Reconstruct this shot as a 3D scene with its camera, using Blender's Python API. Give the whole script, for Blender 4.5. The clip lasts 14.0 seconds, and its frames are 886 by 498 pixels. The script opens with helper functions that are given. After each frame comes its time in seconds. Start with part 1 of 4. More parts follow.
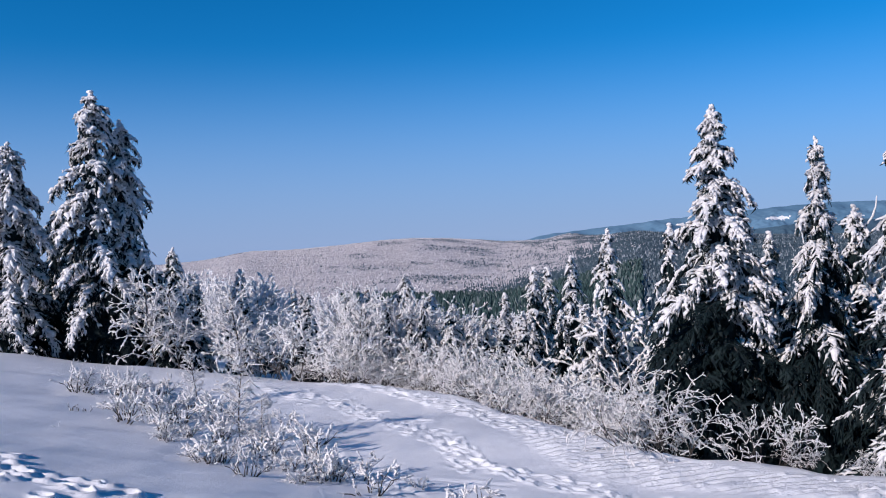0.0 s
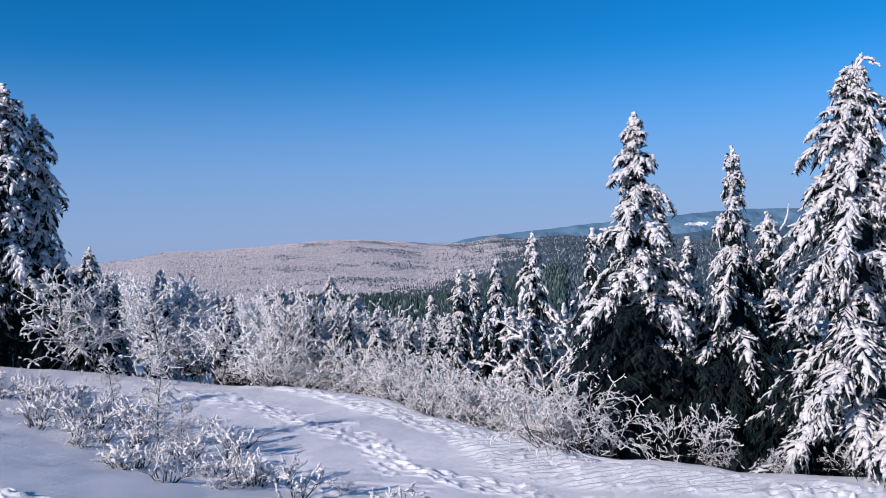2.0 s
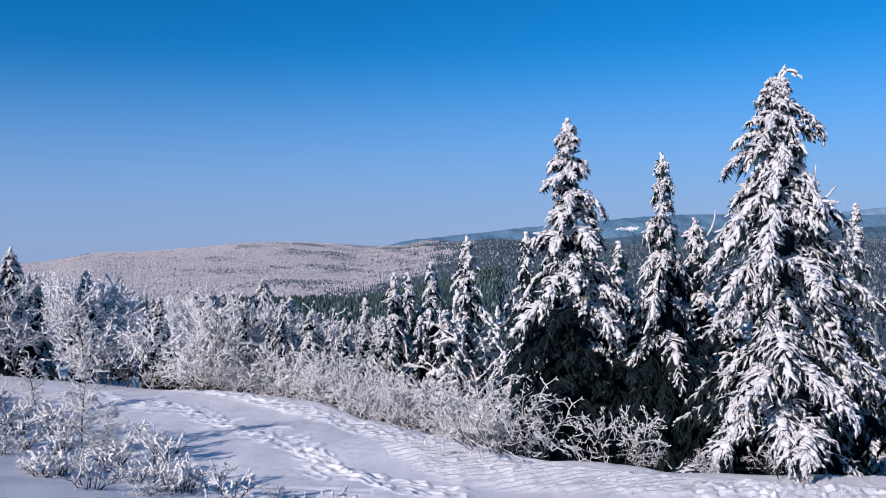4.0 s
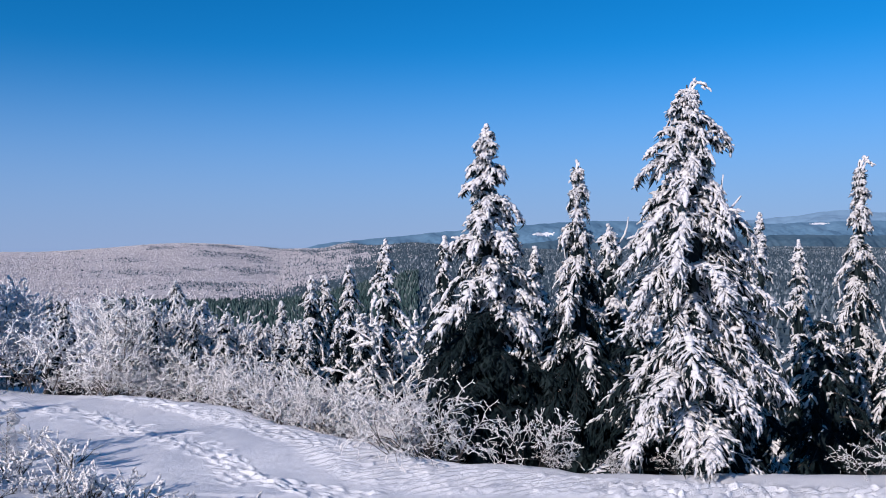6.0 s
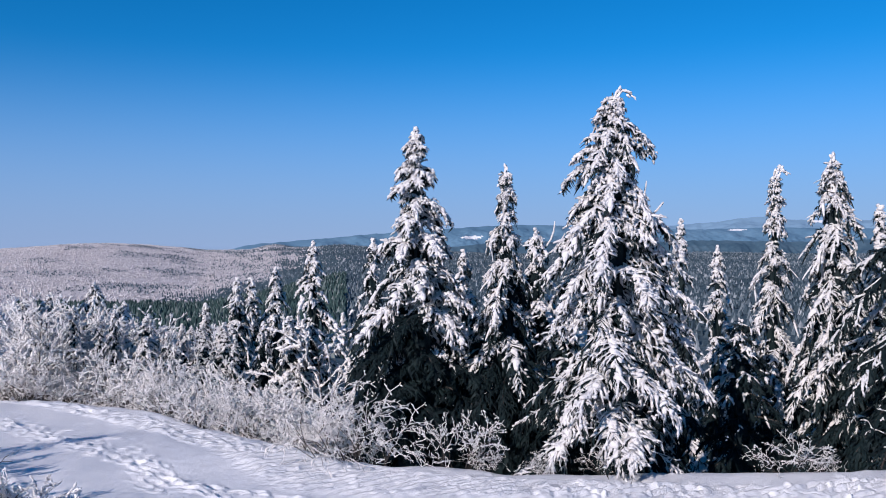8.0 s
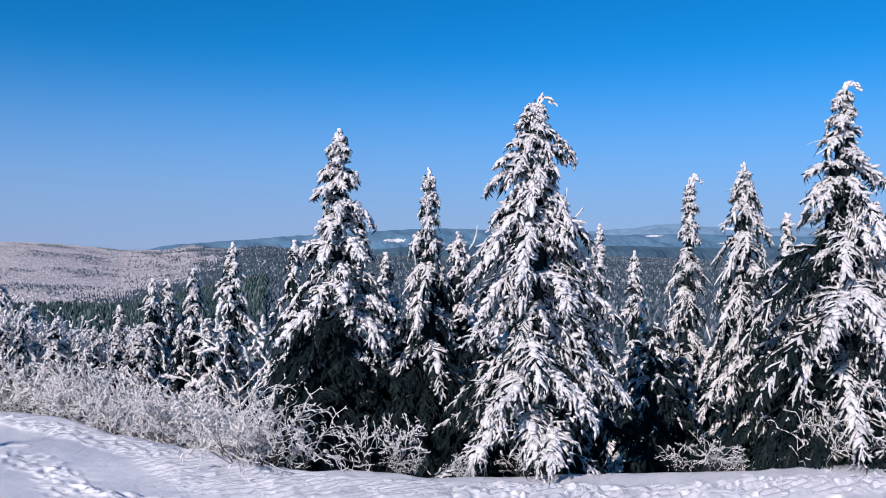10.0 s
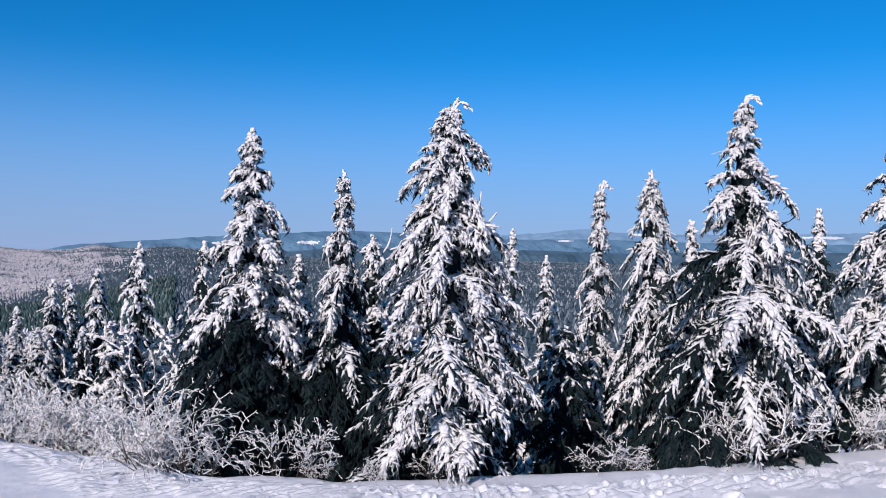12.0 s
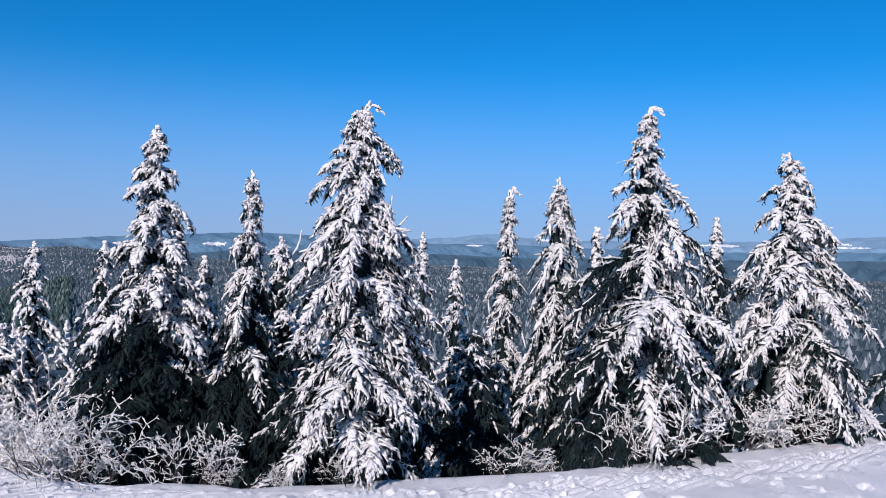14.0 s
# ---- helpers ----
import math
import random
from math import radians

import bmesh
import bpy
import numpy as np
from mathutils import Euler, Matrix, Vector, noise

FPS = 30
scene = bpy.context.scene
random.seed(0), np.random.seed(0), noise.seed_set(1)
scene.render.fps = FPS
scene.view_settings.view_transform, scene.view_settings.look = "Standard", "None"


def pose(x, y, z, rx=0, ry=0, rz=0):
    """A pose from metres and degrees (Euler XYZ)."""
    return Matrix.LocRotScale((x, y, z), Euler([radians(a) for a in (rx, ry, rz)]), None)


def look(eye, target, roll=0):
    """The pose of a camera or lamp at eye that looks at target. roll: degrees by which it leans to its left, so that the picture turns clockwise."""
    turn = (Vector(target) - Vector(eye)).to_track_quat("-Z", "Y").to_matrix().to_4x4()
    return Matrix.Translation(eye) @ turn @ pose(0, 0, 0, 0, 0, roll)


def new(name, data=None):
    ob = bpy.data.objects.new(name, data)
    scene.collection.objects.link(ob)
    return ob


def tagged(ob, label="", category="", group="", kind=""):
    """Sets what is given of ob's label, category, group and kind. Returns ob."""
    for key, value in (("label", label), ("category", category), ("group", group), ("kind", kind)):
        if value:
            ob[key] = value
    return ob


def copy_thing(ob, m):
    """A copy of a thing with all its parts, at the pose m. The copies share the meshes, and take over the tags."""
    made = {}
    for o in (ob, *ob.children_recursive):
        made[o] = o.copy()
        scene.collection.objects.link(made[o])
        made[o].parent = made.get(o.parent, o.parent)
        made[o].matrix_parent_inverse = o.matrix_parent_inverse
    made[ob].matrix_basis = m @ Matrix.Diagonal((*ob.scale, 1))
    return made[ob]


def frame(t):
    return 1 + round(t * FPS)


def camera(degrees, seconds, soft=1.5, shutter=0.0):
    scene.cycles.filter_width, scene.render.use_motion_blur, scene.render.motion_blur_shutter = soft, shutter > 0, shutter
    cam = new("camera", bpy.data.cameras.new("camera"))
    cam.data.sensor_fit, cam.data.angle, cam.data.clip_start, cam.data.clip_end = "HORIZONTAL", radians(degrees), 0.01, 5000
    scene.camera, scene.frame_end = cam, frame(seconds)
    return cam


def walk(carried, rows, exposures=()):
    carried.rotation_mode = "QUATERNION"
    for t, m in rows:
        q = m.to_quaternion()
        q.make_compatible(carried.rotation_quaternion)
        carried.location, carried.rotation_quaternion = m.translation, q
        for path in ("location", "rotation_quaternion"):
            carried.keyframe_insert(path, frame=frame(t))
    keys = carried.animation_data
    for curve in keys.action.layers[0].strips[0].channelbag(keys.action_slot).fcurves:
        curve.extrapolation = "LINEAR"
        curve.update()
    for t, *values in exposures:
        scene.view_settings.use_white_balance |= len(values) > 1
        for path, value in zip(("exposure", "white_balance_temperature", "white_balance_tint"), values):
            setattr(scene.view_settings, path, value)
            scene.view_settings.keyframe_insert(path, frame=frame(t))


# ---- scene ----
EYE = 3.5  # the camera's height over the snowy track, from a bank beside it

cam = camera(54.66, 14.0, soft=1.0)
walk(cam, [
    (0.0, pose(0, 0, EYE, 89.32, 2.19, 0.00)),
    (0.5, pose(0, 0, EYE, 89.32, 2.03, -1.39)),
    (1.0, pose(0, 0, EYE, 89.32, 1.89, -2.42)),
    (1.5, pose(0, 0, EYE, 89.34, 1.74, -3.73)),
    (2.0, pose(0, 0, EYE, 89.32, 1.63, -4.90)),
    (2.5, pose(0, 0, EYE, 89.35, 1.55, -5.90)),
    (3.0, pose(0, 0, EYE, 89.37, 1.46, -6.84)),
    (5.5, pose(0, 0, EYE, 89.52, 0.62, -13.43)),
    (6.0, pose(0, 0, EYE, 89.57, 0.51, -14.69)),
    (6.5, pose(0, 0, EYE, 89.59, 0.37, -15.81)),
    (7.0, pose(0, 0, EYE, 89.63, 0.24, -16.94)),
    (7.5, pose(0, 0, EYE, 89.67, 0.14, -18.11)),
    (8.0, pose(0, 0, EYE, 89.73, 0.00, -19.46)),
    (10.5, pose(0, 0, EYE, 90.02, -0.73, -25.97)),
    (11.0, pose(0, 0, EYE, 90.09, -0.86, -27.43)),
    (11.5, pose(0, 0, EYE, 90.19, -1.07, -28.95)),
    (12.0, pose(0, 0, EYE, 90.26, -1.20, -30.33)),
    (12.5, pose(0, 0, EYE, 90.35, -1.32, -31.55)),
    (13.0, pose(0, 0, EYE, 90.45, -1.50, -33.21)),
    (13.5, pose(0, 0, EYE, 90.54, -1.63, -34.53)),
    (14.0, pose(0, 0, EYE, 90.66, -1.85, -36.33)),
], exposures=[(0.0, 0.06, 6400, 12), (5.5, 0.04, 6400, 12), (14.0, 0.1, 6400, 12)])

# ---- light: a low winter sun from the side and behind, under a clear sky ----
SUN_AZ, SUN_EL = -124.0, 24.0  # degrees, clockwise from straight ahead (+y)

world = bpy.data.worlds.new("world")
scene.world = world
world.use_nodes = True
wn, wl = world.node_tree.nodes, world.node_tree.links
sky = wn.new("ShaderNodeTexSky")
sky.sky_type = "NISHITA"
sky.sun_disc = False
sky.sun_elevation = radians(SUN_EL)
sky.sun_rotation = radians(SUN_AZ)
sky.altitude = 2500
sky.air_density = 1.0
sky.dust_density = 0.15
sky.ozone_density = 9.0
deep = wn.new("ShaderNodeHueSaturation")
deep.inputs["Saturation"].default_value = 1.15
deep.inputs["Hue"].default_value = 0.491
wl.new(sky.outputs["Color"], deep.inputs["Color"])
# a belt of pale lavender winter haze all round the horizon
place = wn.new("ShaderNodeTexCoord")
split = wn.new("ShaderNodeSeparateXYZ")
wl.new(place.outputs["Generated"], split.inputs[0])
belt = wn.new("ShaderNodeMapRange")
belt.interpolation_type = "SMOOTHSTEP"
for key, value in (("From Min", 0.0), ("From Max", 0.23), ("To Min", 0.85), ("To Max", 0.0)):
    belt.inputs[key].default_value = value
wl.new(split.outputs["Z"], belt.inputs["Value"])
haze = wn.new("ShaderNodeMix")
haze.data_type = "RGBA"
haze.inputs["B"].default_value = (2.15, 3.0, 5.2, 1)
wl.new(belt.outputs["Result"], haze.inputs["Factor"])
wl.new(deep.outputs["Color"], haze.inputs["A"])
wl.new(haze.outputs["Result"], wn["Background"].inputs["Color"])
wn["Background"].inputs["Strength"].default_value = 0.117

sun_data = bpy.data.lights.new("sun", "SUN")
sun_data.energy = 5.0
sun_data.angle = radians(0.53)
sun_data.color = (1.0, 0.89, 0.84)
sun_lamp = new("sun", sun_data)
sa, se = radians(SUN_AZ), radians(SUN_EL)
SUN_WAY = Vector((math.sin(sa) * math.cos(se), math.cos(sa) * math.cos(se), math.sin(se)))
sun_lamp.matrix_world = look(SUN_WAY * 60, (0, 0, 0))


# ---- materials ----
def material(name, rough=0.6):
    m = bpy.data.materials.new(name)
    m.use_nodes = True
    b = m.node_tree.nodes["Principled BSDF"]
    b.inputs["Roughness"].default_value = rough
    return m, m.node_tree.nodes, m.node_tree.links, b


def noise_node(nodes, links, scale, detail=4, rough=0.55, coord="Object"):
    tc = nodes.new("ShaderNodeTexCoord")
    n = nodes.new("ShaderNodeTexNoise")
    n.inputs["Scale"].default_value = scale
    n.inputs["Detail"].default_value = detail
    n.inputs["Roughness"].default_value = rough
    links.new(tc.outputs[coord], n.inputs["Vector"])
    return n


def ramp_node(nodes, links, fac, stops):
    r = nodes.new("ShaderNodeValToRGB")
    e = r.color_ramp.elements
    while len(e) < len(stops):
        e.new(0.5)
    for el, (p, c) in zip(e, stops):
        el.position = p
        el.color = (*c, 1)
    links.new(fac, r.inputs["Fac"])
    return r


def bump_node(nodes, links, b, sources, distance=0.02, strength=0.5):
    """sources: (output, weight) pairs, added up as one height."""
    total = None
    for out, w in sources:
        m = nodes.new("ShaderNodeMath")
        m.operation = "MULTIPLY"
        links.new(out, m.inputs[0])
        m.inputs[1].default_value = w
        if total is not None:
            a = nodes.new("ShaderNodeMath")
            a.operation = "ADD"
            links.new(total, a.inputs[0])
            links.new(m.outputs[0], a.inputs[1])
            total = a.outputs[0]
        else:
            total = m.outputs[0]
    bp = nodes.new("ShaderNodeBump")
    bp.inputs["Distance"].default_value = distance
    bp.inputs["Strength"].default_value = strength
    links.new(total, bp.inputs["Height"])
    links.new(bp.outputs["Normal"], b.inputs["Normal"])


def make_ground_snow():
    m, nodes, links, b = material("ground_snow", 0.55)
    big = noise_node(nodes, links, 0.7, 5)
    fine = noise_node(nodes, links, 22, 6, 0.7)
    grain = noise_node(nodes, links, 160, 2, 0.6)
    r = ramp_node(nodes, links, big.outputs["Fac"], [(0.3, (0.70, 0.72, 0.765)), (0.7, (0.79, 0.80, 0.83))])
    links.new(r.outputs["Color"], b.inputs["Base Color"])
    bump_node(nodes, links, b, [(fine.outputs["Fac"], 0.5), (grain.outputs["Fac"], 0.25), (big.outputs["Fac"], 0.3)], 0.045, 0.6)
    b.inputs["Specular IOR Level"].default_value = 0.3
    return m


def make_tree_snow(name="tree_snow", lo=(0.70, 0.70, 0.73), hi=(0.86, 0.85, 0.855), scale=9.0):
    m, nodes, links, b = material(name, 0.6)
    big = noise_node(nodes, links, scale, 5, 0.65)
    fine = noise_node(nodes, links, scale * 5, 4, 0.7)
    r = ramp_node(nodes, links, big.outputs["Fac"], [(0.3, lo), (0.6, hi)])
    links.new(r.outputs["Color"], b.inputs["Base Color"])
    bump_node(nodes, links, b, [(big.outputs["Fac"], 1.0), (fine.outputs["Fac"], 0.6)], 0.07, 0.8)
    b.inputs["Specular IOR Level"].default_value = 0.25
    return m


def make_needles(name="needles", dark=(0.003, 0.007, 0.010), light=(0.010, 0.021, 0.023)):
    m, nodes, links, b = material(name, 0.65)
    n = noise_node(nodes, links, 6, 4)
    g = nodes.new("ShaderNodeNewGeometry")
    mix = nodes.new("ShaderNodeMath")
    mix.operation = "ADD"
    links.new(n.outputs["Fac"], mix.inputs[0])
    half = nodes.new("ShaderNodeMath")
    half.operation = "MULTIPLY"
    half.inputs[1].default_value = 0.4
    links.new(g.outputs["Random Per Island"], half.inputs[0])
    links.new(half.outputs[0], mix.inputs[1])
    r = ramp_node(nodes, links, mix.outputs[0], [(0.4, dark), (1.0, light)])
    links.new(r.outputs["Color"], b.inputs["Base Color"])
    b.inputs["Specular IOR Level"].default_value = 0.12
    return m


def make_bark():
    m, nodes, links, b = material("bark", 0.85)
    n = noise_node(nodes, links, 14, 6, 0.7)
    r = ramp_node(nodes, links, n.outputs["Fac"], [(0.3, (0.022, 0.019, 0.019)), (0.7, (0.075, 0.062, 0.056))])
    links.new(r.outputs["Color"], b.inputs["Base Color"])
    bump_node(nodes, links, b, [(n.outputs["Fac"], 1.0)], 0.02, 0.8)
    return m


def make_far_forest(name, stops):
    """Far trees: frosted ones and bare dark ones, told apart tree by tree."""
    m, nodes, links, b = material(name, 0.8)
    g = nodes.new("ShaderNodeNewGeometry")
    r = ramp_node(nodes, links, g.outputs["Random Per Island"], stops)
    n = noise_node(nodes, links, 0.9, 4, 0.7)
    k = ramp_node(nodes, links, n.outputs["Fac"], [(0.35, (0.8, 0.8, 0.8)), (0.65, (1.1, 1.1, 1.1))])
    mul = nodes.new("ShaderNodeMix")
    mul.data_type, mul.blend_type = "RGBA", "MULTIPLY"
    mul.inputs["Factor"].default_value = 1.0
    links.new(r.outputs["Color"], mul.inputs["A"])
    links.new(k.outputs["Color"], mul.inputs["B"])
    links.new(mul.outputs["Result"], b.inputs["Base Color"])
    b.inputs["Specular IOR Level"].default_value = 0.1
    return m


def make_mountain(name, lo, hi, scale):
    m, nodes, links, b = material(name, 0.9)
    n = noise_node(nodes, links, scale, 8, 0.65)
    f = noise_node(nodes, links, scale * 9, 6, 0.7)
    add = nodes.new("ShaderNodeMath")
    add.operation = "MULTIPLY_ADD"
    add.inputs[1].default_value = 0.5
    links.new(f.outputs["Fac"], add.inputs[0])
    links.new(n.outputs["Fac"], add.inputs[2])
    r = ramp_node(nodes, links, add.outputs[0], [(0.55, lo), (0.95, hi)])
    links.new(r.outputs["Color"], b.inputs["Base Color"])
    b.inputs["Specular IOR Level"].default_value = 0.0
    return m


GROUND_SNOW = make_ground_snow()
TREE_SNOW = make_tree_snow()
RIME = make_tree_snow("rime", (0.90, 0.89, 0.90), (0.97, 0.955, 0.955), 14.0)
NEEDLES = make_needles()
BARK = make_bark()
FROSTED = make_far_forest("frosted_forest", [(0.0, (0.36, 0.345, 0.355)), (0.3, (0.46, 0.435, 0.445)), (0.6, (0.54, 0.51, 0.52)), (1.0, (0.62, 0.59, 0.60))])
# haze lightens and blues the colours of the dark stand and valley wood
GREEN_FOREST = make_far_forest("dark_forest", [(0.0, (0.022, 0.044, 0.046)), (0.7, (0.038, 0.072, 0.07)), (1.0, (0.16, 0.19, 0.19))])
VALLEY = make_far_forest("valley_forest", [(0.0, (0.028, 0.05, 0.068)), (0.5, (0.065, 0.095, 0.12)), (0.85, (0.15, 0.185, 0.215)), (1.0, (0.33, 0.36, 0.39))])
FROST_FLOOR = make_mountain("frosted_undergrowth", (0.40, 0.375, 0.385), (0.66, 0.62, 0.63), 0.06)
# dark undergrowth with the blue of valley haze put into its colour
VALLEY_FLOOR = make_mountain("haze_tinted_undergrowth", (0.035, 0.065, 0.085), (0.10, 0.14, 0.165), 0.3)
# distance haze is mixed into the base colours of all three ranges
FAR_BLUE = make_mountain("haze_tinted_mountain", (0.085, 0.175, 0.265), (0.13, 0.235, 0.335), 0.008)
NEAR_RIDGE = make_mountain("haze_tinted_ridge", (0.045, 0.095, 0.14), (0.09, 0.15, 0.20), 0.015)
FAR_BLUE_2 = make_mountain("far_haze_tinted_mountain", (0.16, 0.27, 0.39), (0.19, 0.31, 0.43), 0.005)


# ---- mesh building ----
class Soup:
    """Gathers points and triangles of one mesh."""

    def __init__(self):
        self.v, self.f, self.n, self.slot = [], [], 0, []

    def add(self, verts, tris, slot=0):
        self.slot.append(np.full(len(np.asarray(tris).reshape(-1, 3)), slot, dtype=np.int32))
        verts = np.asarray(verts, dtype=np.float32).reshape(-1, 3)
        self.v.append(verts)
        self.f.append(np.asarray(tris, dtype=np.int32).reshape(-1, 3) + self.n)
        self.n += len(verts)

    def many(self, verts, tris, slot=0):
        """verts: n copies x m points; tris: the triangles of one copy."""
        n, m, _ = verts.shape
        if n:
            t = np.asarray(tris)[None] + (np.arange(n) * m)[:, None, None]
            self.add(verts.reshape(-1, 3), t.reshape(-1, 3), slot)

    def mesh(self, name, mat, smooth=True):
        me = bpy.data.meshes.new(name)
        if self.n:
            v, f = np.concatenate(self.v), np.concatenate(self.f)
            me.vertices.add(len(v))
            me.vertices.foreach_set("co", v.ravel())
            me.loops.add(f.size)
            me.loops.foreach_set("vertex_index", f.ravel())
            me.polygons.add(len(f))
            me.polygons.foreach_set("loop_start", np.arange(0, f.size, 3, dtype=np.int32))
            me.polygons.foreach_set("use_smooth", np.full(len(f), smooth))
            me.polygons.foreach_set("material_index", np.concatenate(self.slot))
            me.update(calc_edges=True)
        for m in mat if isinstance(mat, tuple) else (mat,):
            me.materials.append(m)
        return me


def part(name, me, parent, label="", kind=""):
    ob = new(name, me)
    ob.parent = parent
    return tagged(ob, label, kind=kind)


def finger(rings, sides, flat=0.55):
    """A tapered finger from x = 0 to x = 1, half-width 1 in y and 1 in z, with a flattened underside."""
    v, t = [], []
    for s, w in rings:
        for k in range(sides):
            a = 2 * math.pi * (k + 0.5) / sides
            z = math.sin(a)
            v.append((s, w * math.cos(a), w * (z if z > 0 else z * flat)))
    for r in range(len(rings) - 1):
        for k in range(sides):
            a, b = r * sides + k, r * sides + (k + 1) % sides
            t += [(a, a + sides, b), (b, a + sides, b + sides)]
    v.append((1.0, 0, -0.1))
    tip = len(v) - 1
    o = (len(rings) - 1) * sides
    t += [(o + k, tip, o + (k + 1) % sides) for k in range(sides)]
    v.append((rings[0][0] - 0.05, 0, 0))
    t += [((k + 1) % sides, tip + 1, k) for k in range(sides)]
    return np.array(v), np.array(t)


FINGER = finger([(0.0, 0.8), (0.6, 1.0)], 4)
FINGER = (FINGER[0], FINGER[1][:12])
PAD = finger([(0.0, 0.7), (0.3, 1.0), (0.6, 0.85), (0.88, 0.6)], 6)
STUB = finger([(0.0, 0.7), (0.55, 1.0)], 4)
BARB = finger([(0.0, 0.8), (0.5, 1.0)], 3, 1.0)
BARB = (BARB[0], BARB[1][:9])
CORE = finger([(0.0, 0.6), (0.45, 1.0), (0.85, 0.55)], 4, 1.0)


def spikes(count, rng):
    """Needle tufts under a twig: thin triangles that hang out and down, on the unit finger."""
    v, t = [], []
    for k in range(count):
        s = 0.1 + 0.95 * k / count
        side = 1 if k % 2 else -1
        y1, z1 = side * rng.uniform(0.9, 2.1), -rng.uniform(0.8, 2.6)
        v += [(s - 0.06, 0.3 * side, -0.1), (s + 0.07, 0.3 * side, -0.1), (s + rng.uniform(0.05, 0.22), y1, z1)]
        t.append((3 * k, 3 * k + 1, 3 * k + 2))
    return np.array(v), np.array(t)


def unit(a):
    return a / np.maximum(np.linalg.norm(a, axis=-1, keepdims=True), 1e-9)


def place_fingers(template, P, D, L, W, H, droop, rng, rough=0.15):
    """Puts the unit finger at points P along directions D: lengths L, half-widths W, half-heights H, sagging by droop."""
    v = template
    D = unit(D)
    side = np.cross(D, np.array([0, 0, 1.0]))
    weak = np.linalg.norm(side, axis=1) < 1e-3
    side[weak] = (1, 0, 0)
    side = unit(side)
    up = unit(np.cross(side, D))
    x, y, z = v[:, 0][None], v[:, 1][None], v[:, 2][None]
    n, m = len(P), len(v)
    jit = 1 + rng.uniform(-rough, rough, (n, m)) * 1.5
    out = (P[:, None] + D[:, None] * (x * L[:, None])[..., None] + side[:, None] * (y * jit * W[:, None])[..., None]
           + up[:, None] * (z * jit * H[:, None])[..., None])
    out[..., 2] -= (x ** 2) * (droop * L)[:, None]
    return out


def tube(soup, pts, radii, sides=6, slot=0):
    pts = np.asarray(pts, dtype=float)
    d = unit(np.gradient(pts, axis=0))
    a = np.cross(d, np.array([0.31, 0.95, 0.05]))
    a = unit(a)
    b = np.cross(d, a)
    ang = np.arange(sides) * 2 * math.pi / sides
    ring = (pts[:, None] + a[:, None] * (np.cos(ang)[None] * np.asarray(radii)[:, None])[..., None]
            + b[:, None] * (np.sin(ang)[None] * np.asarray(radii)[:, None])[..., None])
    t = []
    for r in range(len(pts) - 1):
        for k in range(sides):
            p, q = r * sides + k, r * sides + (k + 1) % sides
            t += [(p, q, p + sides), (q, q + sides, p + sides)]
    soup.add(ring, t, slot)


# ---- the lie of the land ----
EDGE_AZ = [-180, -70, -40, -27, -17, -11.7, -3.9, 0.2, 3.9, 7.6, 11.3, 14.5, 24, 30.7, 37.4, 45, 52, 58.7, 64, 75, 95, 180]
EDGE_R = [60, 60, 34, 27, 23.5, 21.9, 20.2, 18.9, 16.8, 15.3, 14.1, 13.5, 12.9, 13.1, 13.6, 14.4, 16.1, 18.5, 20.8, 30, 60, 60]


def smooth(a, b, x):
    k = np.clip((x - a) / (b - a), 0, 1)
    return k * k * (3 - 2 * k)


def waves(x, y, size, seed, octaves=3):
    """Cheap smooth unevenness out of crossing sine waves."""
    r = np.random.RandomState(seed)
    out, amp, total = 0.0, 1.0, 0.0
    for _ in range(octaves):
        for _ in range(4):
            a, ph = r.uniform(0, 2 * math.pi), r.uniform(0, 2 * math.pi)
            k = 2 * math.pi / (size * r.uniform(0.7, 1.5))
            out = out + amp * np.sin(k * (x * math.cos(a) + y * math.sin(a)) + ph)
        total += 2.2 * amp
        amp, size = amp * 0.5, size * 0.45
    return out / total


